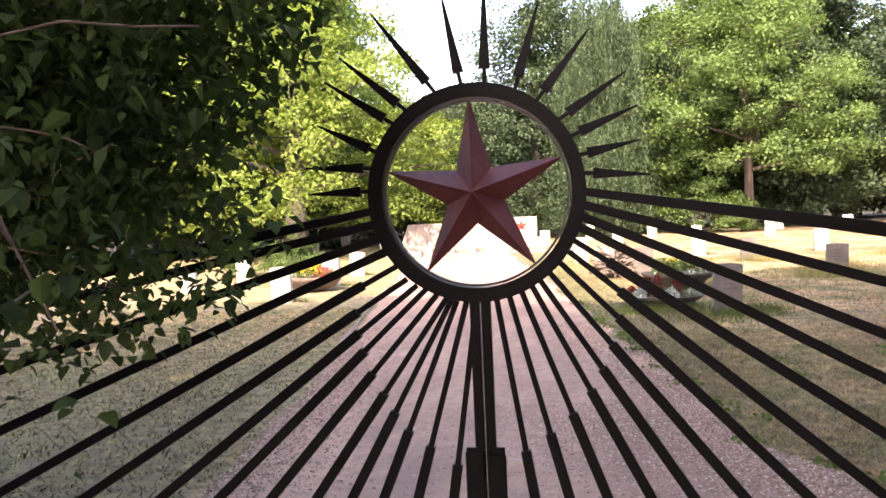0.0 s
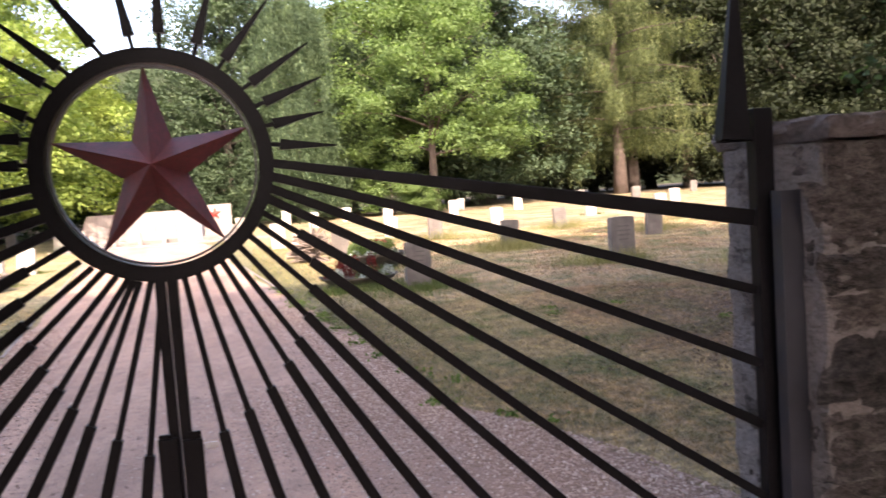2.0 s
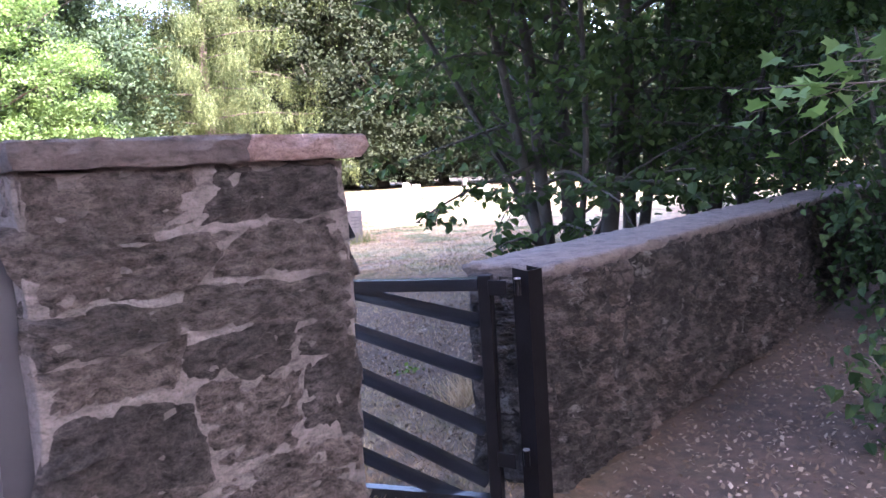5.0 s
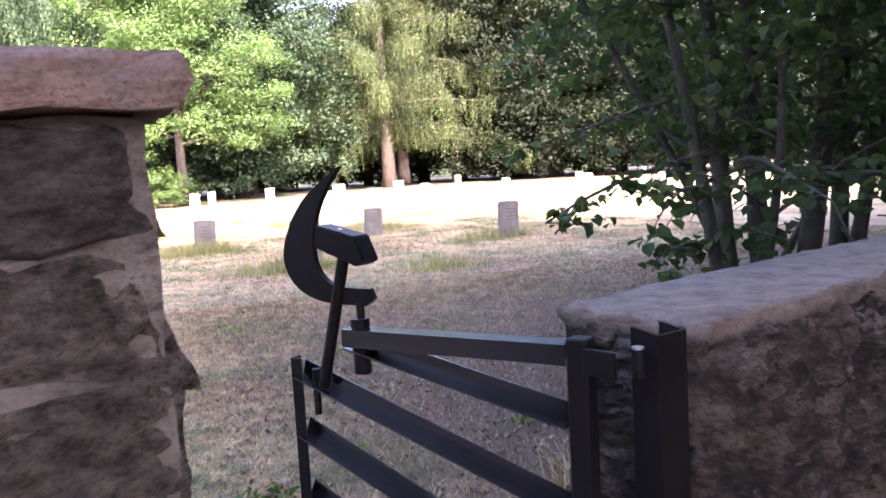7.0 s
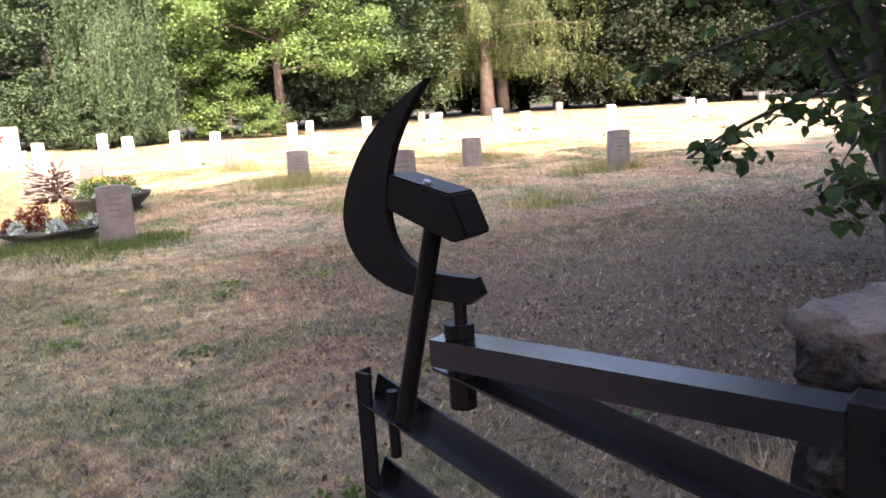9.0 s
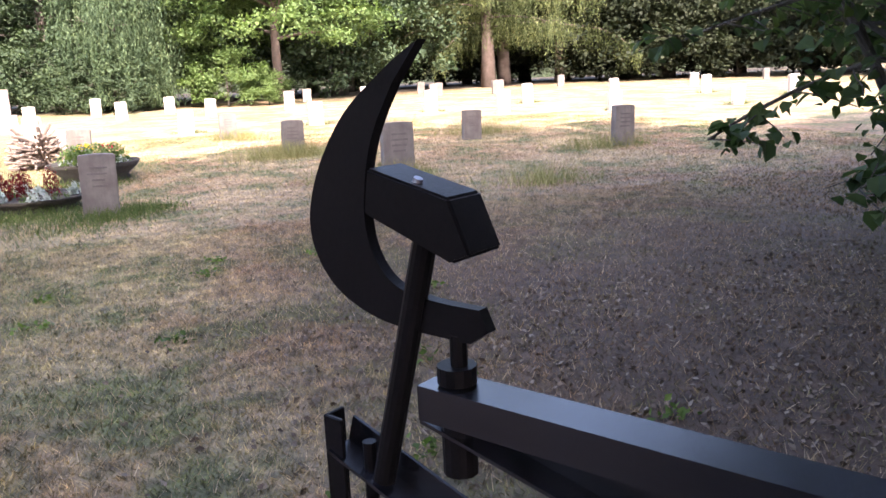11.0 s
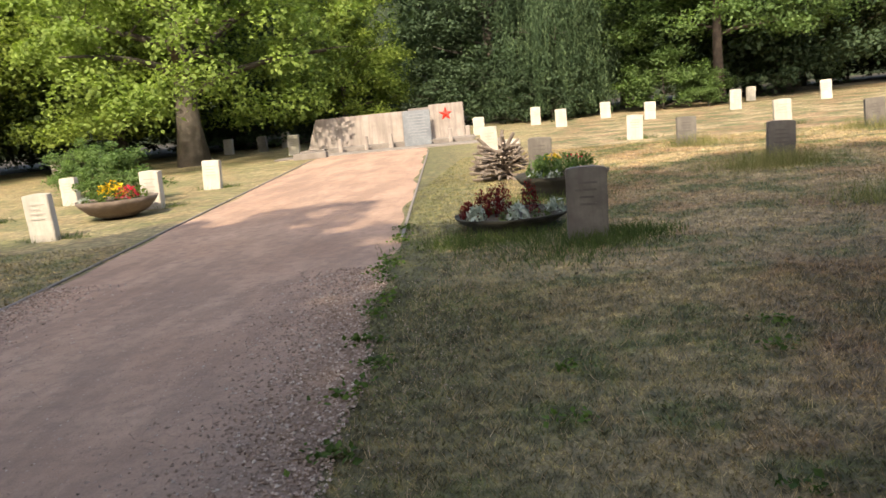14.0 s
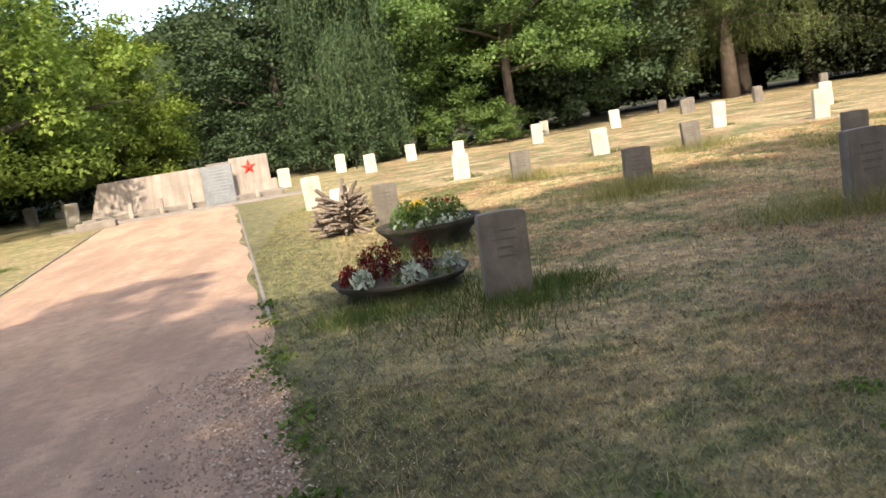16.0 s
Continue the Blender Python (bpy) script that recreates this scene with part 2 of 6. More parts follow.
def make_path():
    m, n, l, b = nodes_of("red_grit_path")
    p = place(n)
    big, mid, fine = noise_at(n, l, p, 0.8, 4), noise_at(n, l, p, 7, 6, 0.7), noise_at(n, l, p, 130, 4, 0.7)
    c = ramp(n, l, big, ((0.3, (0.35, 0.21, 0.15)), (0.7, (0.47, 0.305, 0.225))))
    worn = n.new("ShaderNodeMapping")
    worn.inputs["Scale"].default_value = (1.7, 0.5, 1.0)
    worn.inputs["Rotation"].default_value = (0, 0, -0.138)
    l.new(p, worn.inputs[0])
    c = mix(n, l, ramp(n, l, noise_at(n, l, worn.outputs[0], 1.0, 6, 0.65), ((0.4, (0.6, 0.6, 0.6)), (0.56, (0, 0, 0)))), c, (0.21, 0.132, 0.1))
    c = mix(n, l, ramp(n, l, mid, ((0.45, (0, 0, 0)), (0.66, (0.7, 0.7, 0.7)))), c, (0.22, 0.145, 0.115))
    xyz = n.new("ShaderNodeSeparateXYZ")
    l.new(p, xyz.inputs[0])
    across = n.new("ShaderNodeMath")
    across.operation = "MULTIPLY_ADD"
    l.new(xyz.outputs[1], across.inputs[0])
    across.inputs[1].default_value = 0.138
    l.new(xyz.outputs[0], across.inputs[2])
    ragged = n.new("ShaderNodeMath")
    ragged.operation = "ADD"
    l.new(across.outputs[0], ragged.inputs[0])
    l.new(noise_at(n, l, p, 2.2, 5, 0.7), ragged.inputs[1])
    band = n.new("ShaderNodeMapRange")
    band.inputs[1].default_value, band.inputs[2].default_value, band.inputs[4].default_value = 1.45, 2.2, 0.75
    l.new(ragged.outputs[0], band.inputs[0])
    near = n.new("ShaderNodeMapRange")
    near.inputs[1].default_value, near.inputs[2].default_value, near.inputs[3].default_value, near.inputs[4].default_value = 5.5, 9.0, 1.0, 0.0
    l.new(xyz.outputs[1], near.inputs[0])
    loose = n.new("ShaderNodeMath")
    loose.operation = "MULTIPLY"
    l.new(band.outputs[0], loose.inputs[0])
    l.new(near.outputs[0], loose.inputs[1])
    c = mix(n, l, loose.outputs[0], c, ramp(n, l, noise_at(n, l, p, 38, 5, 0.75), ((0.35, (0.12, 0.08, 0.062)), (0.62, (0.31, 0.215, 0.17)))))
    c = mix(n, l, ramp(n, l, fine, ((0.3, (0.65, 0.65, 0.65)), (0.5, (0, 0, 0)))), c, (0.13, 0.088, 0.073))
    c = mix(n, l, ramp(n, l, fine, ((0.62, (0, 0, 0)), (0.75, (0.6, 0.6, 0.6)))), c, (0.42, 0.34, 0.3))
    l.new(c, b.inputs["Base Color"])
    b.inputs["Roughness"].default_value = 0.95
    bump(n, l, b, fine, 0.6, 0.01)
    return m


def pebble_material(name, stops):
    m, n, l, b = nodes_of(name)
    g = n.new("ShaderNodeNewGeometry")
    l.new(ramp(n, l, g.outputs["Random Per Island"], stops), b.inputs["Base Color"])
    b.inputs["Roughness"].default_value = 0.9
    return m


M = {}
M["ground"], M["blade"], M["path"] = make_ground(), make_blade(), make_path()
M["iron"] = surface("black_painted_iron", (0.0035, 0.0035, 0.004), (0.006, 0.0058, 0.007), (0.018, 0.014, 0.013), 6, 90, 0.4, 0.0, 0.15, 0.003, spots=0.25)
M["iron"].node_tree.nodes["Principled BSDF"].inputs["Specular IOR Level"].default_value = 0.07
M["iron_gloss"] = surface("glossy_black_painted_iron", (0.003, 0.0035, 0.005), (0.006, 0.007, 0.01), (0.02, 0.019, 0.02), 7, 120, 0.26, 0.0, 0.12, 0.002, spots=0.3)
M["iron_gloss"].node_tree.nodes["Principled BSDF"].inputs["Specular IOR Level"].default_value = 0.5
M["iron_grey"] = surface("grey_painted_iron", (0.01, 0.0105, 0.014), (0.018, 0.018, 0.024), (0.012, 0.011, 0.012), 6, 90, 0.5, 0.0, 0.15, 0.003)
M["zinc"] = surface("bare_zinc", (0.35, 0.34, 0.36), (0.5, 0.5, 0.52), (0.2, 0.18, 0.17), 20, 90, 0.4, 0.8, 0.1, 0.002)
M["red"] = surface("faded_red_paint", (0.085, 0.016, 0.016), (0.16, 0.03, 0.029), (0.03, 0.014, 0.013), 14, 50, 0.5, 0.0, 0.25, 0.004, spots=0.75)
M["red_bright"] = surface("bright_red_paint", (0.6, 0.03, 0.02), (0.68, 0.045, 0.03), (0.4, 0.03, 0.02), 8, 60, 0.5)
M["mortar"] = craggy("old_mortar", ((0.11, 0.099, 0.092), (0.225, 0.203, 0.19), (0.32, 0.292, 0.276)), (0.32, 0.294, 0.277), 0.05)
M["mortar_dark"] = craggy("dark_mortar", ((0.012, 0.0105, 0.01), (0.05, 0.043, 0.039), (0.2, 0.175, 0.16)), (0.3, 0.27, 0.25), 0.14, 5.0, 0.6, 3.0)
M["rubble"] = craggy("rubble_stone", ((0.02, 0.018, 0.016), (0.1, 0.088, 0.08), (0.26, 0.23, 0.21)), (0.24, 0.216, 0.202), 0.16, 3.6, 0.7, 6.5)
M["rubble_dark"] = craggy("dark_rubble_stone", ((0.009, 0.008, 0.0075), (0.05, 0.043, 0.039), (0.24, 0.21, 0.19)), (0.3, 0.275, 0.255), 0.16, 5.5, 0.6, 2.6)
M["cap_grey"] = craggy("weathered_grey_sandstone", ((0.07, 0.06, 0.057), (0.14, 0.118, 0.11), (0.22, 0.19, 0.175)), (0.26, 0.225, 0.21), 0.04, 4.0, 0.58)
M["cap_red"] = craggy("red_sandstone", ((0.13, 0.09, 0.08), (0.26, 0.192, 0.172), (0.4, 0.31, 0.28)), (0.38, 0.31, 0.285), 0.07, 4.0, 0.58)
M["coping"] = craggy("cement_coping", ((0.055, 0.048, 0.045), (0.115, 0.1, 0.093), (0.18, 0.157, 0.146)), (0.21, 0.184, 0.172), 0.03, 3.0, 0.6, 4.0)
M["pale"] = surface("pale_limestone", (0.4, 0.365, 0.325), (0.54, 0.495, 0.445), (0.26, 0.235, 0.205), 5, 40, 0.88, 0, 0.4, 0.007, vary=0.1, spots=0.45, streaks=(0.33, 0.295, 0.26))
# greyer copy of the pale limestone: tree shade is put into this colour
M["grey_stone"] = surface("shade_greyed_limestone", (0.115, 0.1, 0.09), (0.2, 0.178, 0.163), (0.075, 0.066, 0.06), 5, 40, 0.9, 0, 0.5, 0.008, vary=0.1, spots=0.5, streaks=(0.1, 0.086, 0.078))
M["letter"] = surface("worn_lettering", (0.1, 0.087, 0.079), (0.14, 0.124, 0.113), (0.09, 0.08, 0.07), 9, 60, 0.9)
M["letter_pale"] = surface("pale_worn_lettering", (0.33, 0.3, 0.265), (0.4, 0.365, 0.33), (0.27, 0.24, 0.21), 9, 60, 0.9)
M["concrete"] = surface("pinkish_concrete", (0.23, 0.19, 0.175), (0.37, 0.315, 0.29), (0.2, 0.165, 0.15), 2, 35, 0.9, 0, 0.35, 0.006, streaks=(0.13, 0.105, 0.094))
M["slate"] = surface("grey_blue_plaque", (0.1, 0.108, 0.128), (0.2, 0.212, 0.24), (0.07, 0.074, 0.085), 2.2, 18, 0.6, spots=0.6)
M["slate_line"] = surface("faint_slate_lettering", (0.15, 0.158, 0.18), (0.2, 0.21, 0.235), (0.12, 0.125, 0.14), 3, 30, 0.6)
M["paving"] = surface("dark_paving", (0.16, 0.135, 0.125), (0.23, 0.2, 0.185), (0.1, 0.085, 0.08), 3, 40, 0.9)
M["bowl"] = surface("weathered_brown_concrete_bowl", (0.13, 0.095, 0.08), (0.21, 0.16, 0.135), (0.07, 0.055, 0.045), 6, 50, 0.95, 0, 0.8, 0.012)
M["bowl_dark"] = surface("mossy_dark_bowl", (0.018, 0.016, 0.013), (0.05, 0.043, 0.035), (0.03, 0.034, 0.02), 6, 50, 0.95, 0, 0.8, 0.012)
M["turf"] = leaf_material("dark_turf", (0.05, 0.078, 0.025), (0.08, 0.112, 0.036), (0.125, 0.155, 0.055), 0.35)
M["hay"] = leaf_material("long_straw_grass", (0.13, 0.145, 0.055), (0.22, 0.21, 0.095), (0.33, 0.29, 0.16), 0.3)
M["soil"] = surface("potting_soil", (0.035, 0.026, 0.02), (0.07, 0.052, 0.04), (0.02, 0.016, 0.012), 12, 60, 0.98, 0, 1.0, 0.03)
M["driftwood"] = surface("grey_dead_wood", (0.13, 0.1, 0.082), (0.27, 0.215, 0.18), (0.07, 0.052, 0.042), 9, 60, 0.9, 0, 0.7, 0.01)
M["bark"] = surface("grey_brown_bark", (0.06, 0.05, 0.042), (0.13, 0.108, 0.09), (0.03, 0.026, 0.022), 3, 22, 0.95, 0, 1.0, 0.05)
M["bark_dark"] = surface("near_black_bark", (0.022, 0.019, 0.016), (0.05, 0.043, 0.036), (0.075, 0.075, 0.06), 4, 30, 0.9, 0, 1.0, 0.03, spots=0.3)
M["bark_red"] = surface("reddish_conifer_bark", (0.075, 0.054, 0.045), (0.14, 0.104, 0.088), (0.035, 0.027, 0.023), 3, 18, 0.95, 0, 1.0, 0.05)
M["twig"] = surface("brown_twig", (0.1, 0.075, 0.06), (0.17, 0.13, 0.105), (0.06, 0.045, 0.04), 12, 60, 0.85)
M["leaf_mid"] = leaf_material("mid_green_leaves", (0.042, 0.068, 0.026), (0.066, 0.1, 0.036), (0.096, 0.135, 0.046))
M["leaf_dark"] = leaf_material("dark_green_leaves", (0.032, 0.055, 0.033), (0.05, 0.08, 0.047), (0.075, 0.11, 0.062), 0.3)
M["leaf_bright"] = leaf_material("bright_green_leaves", (0.078, 0.132, 0.048), (0.115, 0.182, 0.07), (0.155, 0.23, 0.095))
M["leaf_yellow"] = leaf_material("yellow_green_leaves", (0.11, 0.155, 0.036), (0.155, 0.21, 0.05), (0.21, 0.265, 0.066))
M["leaf_blue"] = leaf_material("blue_green_leaves", (0.04, 0.07, 0.043), (0.062, 0.1, 0.06), (0.1, 0.145, 0.085), 0.35, True)
M["far_wood"] = surface("far_foliage", (0.02, 0.032, 0.016), (0.05, 0.075, 0.032), (0.012, 0.018, 0.01), 0.25, 1.6, 0.95, 0, 1.0, 0.5, spots=0.8)
# oak greens lightened: sun on its leaves is put into the colour
M["leaf_oak"] = leaf_material("sun_painted_green_leaves", (0.14, 0.2, 0.055), (0.2, 0.28, 0.08), (0.27, 0.35, 0.105))
# near-black greens: the wood's deep shade is put into the leaf colour
M["leaf_shadowed"] = leaf_material("shade_painted_leaves", (0.011, 0.017, 0.009), (0.018, 0.026, 0.013), (0.031, 0.039, 0.02), 0.2)
M["needle"] = leaf_material("larch_needles", (0.066, 0.09, 0.045), (0.1, 0.127, 0.063), (0.15, 0.175, 0.09), 0.4, True)
M["leaf_near"] = leaf_material("shrub_leaves", (0.026, 0.05, 0.02), (0.044, 0.08, 0.028), (0.075, 0.118, 0.038), 0.4)
# a little darker than leaf_near: the thicket's shade is put into the colour
M["leaf_thicket"] = leaf_material("shade_toned_thicket_leaves", (0.022, 0.042, 0.018), (0.038, 0.068, 0.027), (0.07, 0.108, 0.04), 0.45)
M["weed"] = leaf_material("green_weeds", (0.05, 0.085, 0.02), (0.085, 0.135, 0.032), (0.125, 0.18, 0.045), 0.35)
M["silver"] = leaf_material("silver_leaves", (0.3, 0.34, 0.32), (0.42, 0.46, 0.44), (0.55, 0.58, 0.56), 0.2)
M["begonia"] = leaf_material("dark_red_flowers", (0.06, 0.007, 0.009), (0.115, 0.011, 0.013), (0.19, 0.016, 0.018), 0.3)
M["flower_red"] = leaf_material("red_flowers", (0.4, 0.015, 0.04), (0.55, 0.03, 0.07), (0.65, 0.06, 0.12), 0.3)
M["flower_yellow"] = leaf_material("yellow_flowers", (0.6, 0.32, 0.02), (0.75, 0.5, 0.03), (0.8, 0.6, 0.06), 0.3)
M["litter"] = leaf_material("fallen_leaves", (0.07, 0.048, 0.037), (0.12, 0.086, 0.066), (0.25, 0.205, 0.175), 0.1)
M["gravel"] = pebble_material("gravel_stones", ((0, (0.18, 0.12, 0.093)), (0.5, (0.3, 0.208, 0.165)), (0.85, (0.4, 0.3, 0.25)), (1, (0.52, 0.43, 0.37))))
M["straw"] = pebble_material("dead_straw", ((0, (0.3, 0.2, 0.1)), (0.5, (0.42, 0.3, 0.17)), (1, (0.5, 0.38, 0.24))))
M["white_bit"] = surface("white_chip", (0.6, 0.58, 0.56), (0.7, 0.68, 0.66), (0.5, 0.48, 0.45))


# ---- building helpers ----
def mesh_of(bm, name, material, smooth=False):
    me = bpy.data.meshes.new(name)
    bm.normal_update()
    bm.to_mesh(me)
    bm.free()
    me.materials.append(material)
    if smooth:
        me.shade_smooth()
    return me


def part(name, bm, material, parent, label="", smooth=False):
    ob = new(name, mesh_of(bm, name, material, smooth))
    ob.parent = parent
    if label:
        ob["label"] = label
    return ob


def thing(name, at, label, category, group="", kind="", turn=0.0):
    ob = new(name)
    ob.matrix_basis = pose(*at, 0, 0, turn)
    return tagged(ob, label, category, group, kind)


def box(bm, centre, size, m=None, bevel=0.0):
    """A box, its edges bevelled, moved by m."""
    r = bmesh.ops.create_cube(bm, size=1.0, matrix=Matrix.LocRotScale(centre, None, size))
    vs = r["verts"]
    if bevel:
        es = list({e for v in vs for e in v.link_edges})
        vs = bmesh.ops.bevel(bm, geom=es, offset=bevel, segments=1, affect="EDGES", clamp_overlap=True)["verts"]
    if m is not None:
        bmesh.ops.transform(bm, matrix=m, verts=vs)
    return vs


def bar(bm, a, b, wide, deep, across=(0, 1, 0), bevel=0.002, end=1.0):
    """A straight bar from a to b: wide in the plane, deep along 'across'; its far end scaled by 'end'."""
    a, b, across = Vector(a), Vector(b), Vector(across).normalized()
    along = (b - a).normalized()
    side = along.cross(across).normalized()
    vs = []
    for p, k in ((a, 1.0), (b, end)):
        for s, d in ((-1, -1), (1, -1), (1, 1), (-1, 1)):
            vs.append(bm.verts.new(p + side * s * wide * k / 2 + across * d * deep * (k if end < 1 else 1) / 2))
    fs = [bm.faces.new([vs[i] for i in q]) for q in ((3, 2, 1, 0), (4, 5, 6, 7), (0, 1, 5, 4), (1, 2, 6, 5), (2, 3, 7, 6), (3, 0, 4, 7))]
    bmesh.ops.recalc_face_normals(bm, faces=fs)
    if bevel and end > 0.3:
        bmesh.ops.bevel(bm, geom=list({e for f in fs for e in f.edges}), offset=bevel, segments=1, affect="EDGES", clamp_overlap=True)


def tube(bm, points, radii, sides=7):
    """A bent, tapered tube through the points."""
    rings, last = [], None
    for i, p in enumerate(points):
        d = (points[min(i + 1, len(points) - 1)] - points[max(i - 1, 0)]).normalized()
        u = d.orthogonal().normalized() if last is None else (last - d * last.dot(d)).normalized()
        last, v = u, d.cross(u)
        rings.append([bm.verts.new(p + (u * math.cos(a) + v * math.sin(a)) * radii[i]) for a in (k * math.tau / sides for k in range(sides))])
    for r, q in zip(rings, rings[1:]):
        for k in range(sides):
            bm.faces.new((r[k], r[(k + 1) % sides], q[(k + 1) % sides], q[k]))
    bm.faces.new(rings[-1])
    bm.faces.new(rings[0][::-1])


def plate(bm, outline, thick, m):
    """A flat plate cut to an outline in x and z, thick along y, moved by m."""
    front = [bm.verts.new(m @ Vector((x, -thick / 2, z))) for x, z in outline]
    back = [bm.verts.new(m @ Vector((x, thick / 2, z))) for x, z in outline]
    fs = [bm.faces.new(front), bm.faces.new(back[::-1])]
    for i in range(len(outline)):
        j = (i + 1) % len(outline)
        fs.append(bm.faces.new((front[j], front[i], back[i], back[j])))
    bmesh.ops.recalc_face_normals(bm, faces=fs)


def smooth_line(points, rounds=2):
    """The line with its corners cut, its ends kept."""
    for _ in range(rounds):
        cut = [points[0]]
        for (ax, ay), (bx, by) in zip(points, points[1:]):
            cut += [(ax * 0.75 + bx * 0.25, ay * 0.75 + by * 0.25), (ax * 0.25 + bx * 0.75, ay * 0.25 + by * 0.75)]
        points = cut + [points[-1]]
    return points


def ground_z(x, y):
    return 0.016 * min(max(0.0, y - 5.0), 45.0)


def raw_mesh(name, verts, faces, material):
    me = bpy.data.meshes.new(name)
    me.from_pydata(verts.tolist() if hasattr(verts, "tolist") else verts, [], faces.tolist() if hasattr(faces, "tolist") else faces)
    me.materials.append(material)
    return me


def leaves_mesh(name, centres, size, material, rng, droop=0.3, narrow=0.6, fold=0.25, spread=0.35, outward=None):
    """Many small leaves, each two folded triangles round a midrib, hung at the centres; 'outward' rounds the shading of a clump."""
    c = np.asarray(centres, float)
    k = len(c)
    yaw = rng.uniform(0, 2 * np.pi, k)
    tilt = rng.normal(-droop, 0.5, k)
    roll = rng.normal(0, 0.6, k)
    s = size * rng.uniform(1 - spread, 1 + spread, k)
    d = np.stack([np.cos(yaw) * np.cos(tilt), np.sin(yaw) * np.cos(tilt), np.sin(tilt)], 1)
    e = np.stack([-np.sin(yaw), np.cos(yaw), np.zeros(k)], 1)
    up = np.cross(d, e)
    e2 = e * np.cos(roll)[:, None] + up * np.sin(roll)[:, None]
    n2 = np.cross(d, e2)
    w = (s * narrow / 2)[:, None]
    base, tip = c - d * s[:, None] / 2, c + d * s[:, None] / 2
    mid = c - d * (s * 0.08)[:, None]
    if outward is not None:
        face = np.sign(np.sum(n2 * outward, 1))[:, None]
        e2, n2 = e2 * face, n2 * face
    left, right = mid + e2 * w + n2 * w * fold, mid - e2 * w + n2 * w * fold
    v = np.stack([base, left, tip, right], 1).reshape(-1, 3)
    i = np.arange(k)[:, None] * 4
    f = np.concatenate([i + np.array([[0, 2, 1]]), i + np.array([[0, 3, 2]])], 0)
    me = raw_mesh(name, v, f, material)
    if outward is not None:
        soft = outward * 0.75 + n2 * 0.45
        soft = soft / np.linalg.norm(soft, axis=1)[:, None]
        me.normals_split_custom_set_from_vertices(np.repeat(soft, 4, 0).tolist())
    return me


# ---- ground, path ----
def ground_sheet():
    xs = sorted(set([-300, -120, -60] + [v * 2.0 for v in range(-20, 31)] + [90, 160, 300]))
    ys = sorted(set([-300, -120, -50, -25] + [v * 1.0 for v in range(-14, 62)] + [80, 120, 200, 350]))
    bm = bmesh.new()
    grid = [[bm.verts.new((x, y, ground_z(x, y))) for x in xs] for y in ys]
    for a, b in zip(grid, grid[1:]):
        for i in range(len(xs) - 1):
            bm.faces.new((a[i], a[i + 1], b[i + 1], b[i]))
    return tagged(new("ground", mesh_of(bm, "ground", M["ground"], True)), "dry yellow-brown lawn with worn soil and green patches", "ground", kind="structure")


ground = ground_sheet()
PATH_RIGHT = lambda y: 2.02 - 0.138 * y + min(0.45, 0.3 * max(0.0, 3.2 - y)) + 0.045 * math.sin(y * 1.3) + 0.035 * math.sin(y * 3.1)
PATH_LEFT = lambda y: -1.62 - 0.138 * y + 0.04 * math.sin(y * 1.1 + 2) + 0.03 * math.sin(y * 2.7)


def path_sheet():
    bm = bmesh.new()
    rows = []
    y = -6.0
    while y < 27.9:
        l, r = PATH_LEFT(y), PATH_RIGHT(y)
        rows.append([bm.verts.new((l + (r - l) * k / 8, y, ground_z(0, y) + (0.006 if 0 < k < 8 else 0.001) + 0.006 * math.sin(k * math.pi / 8))) for k in range(9)])
        y += 0.25
    for a, b in zip(rows, rows[1:]):
        for i in range(8):
            bm.faces.new((a[i], a[i + 1], b[i + 1], b[i]))
    return tagged(new("road", mesh_of(bm, "road", M["path"], True)), "reddish grit path worn smooth between lawns", "path", kind="structure")


path = path_sheet()


def edging(name, side, y0, y1):
    """A thin weathered strip along one side of the path."""
    e = thing(name, (0, 0, 0), "thin dark edging strip along the grit path", "edging", kind="structure")
    y = y0
    while y < y1:
        bm = bmesh.new()
        a, b = (Vector((side(v), v, ground_z(0, v) + 0.012)) for v in (y, y + 0.97))
        bar(bm, a, b, 0.04, 0.02, (0, 0, 1), 0.004)
        part("edge_strip", bm, M["paving"], e)
        y += 1.0
    return e


edging("trim", lambda y: -1.68 - 0.138 * y, 7.5, 26)
edging("trim", lambda y: 2.08 - 0.138 * y, 11, 26)


# ---- main gate ----
RING = Vector((0, 0, 1.71))


def polar(angle, r, y=0.0):
    return RING + Vector((math.cos(radians(angle)) * r, y, math.sin(radians(angle)) * r))


# foot and tip of each short spike; foot and slope of each long ray, as the smith set them
SPIKES = ((-0.03, 2.03, -0.08, 2.31), (0.04, 2.03, 0.05, 2.36), (0.13, 2.01, 0.21, 2.27), (0.19, 1.97, 0.35, 2.17), (0.25, 1.91, 0.45, 2.04), (0.28, 1.86, 0.48, 1.94),
          (0.29, 1.8, 0.48, 1.84), (0.3, 1.75, 0.51, 1.74), (-0.11, 2.02, -0.3, 2.27), (-0.2, 1.97, -0.4, 2.14), (-0.24, 1.93, -0.45, 2.07), (-0.3, 1.85, -0.48, 1.94), (-0.31, 1.8, -0.52, 1.81), (-0.31, 1.73, -0.52, 1.73))
RAYS_RIGHT = ((0.31, 1.7, -10.0), (0.3, 1.665, -17.1), (0.3, 1.63, -23.9), (0.295, 1.6, -29.1), (0.28, 1.56, -34.4), (0.268, 1.525, -40.2), (0.24, 1.495, -45.7), (0.21, 1.465, -51.4), (0.18, 1.445, -57.0),
              (0.155, 1.43, -62.9), (0.125, 1.412, -69.6), (0.088, 1.4, -75.7), (0.05, 1.39, -81.4))
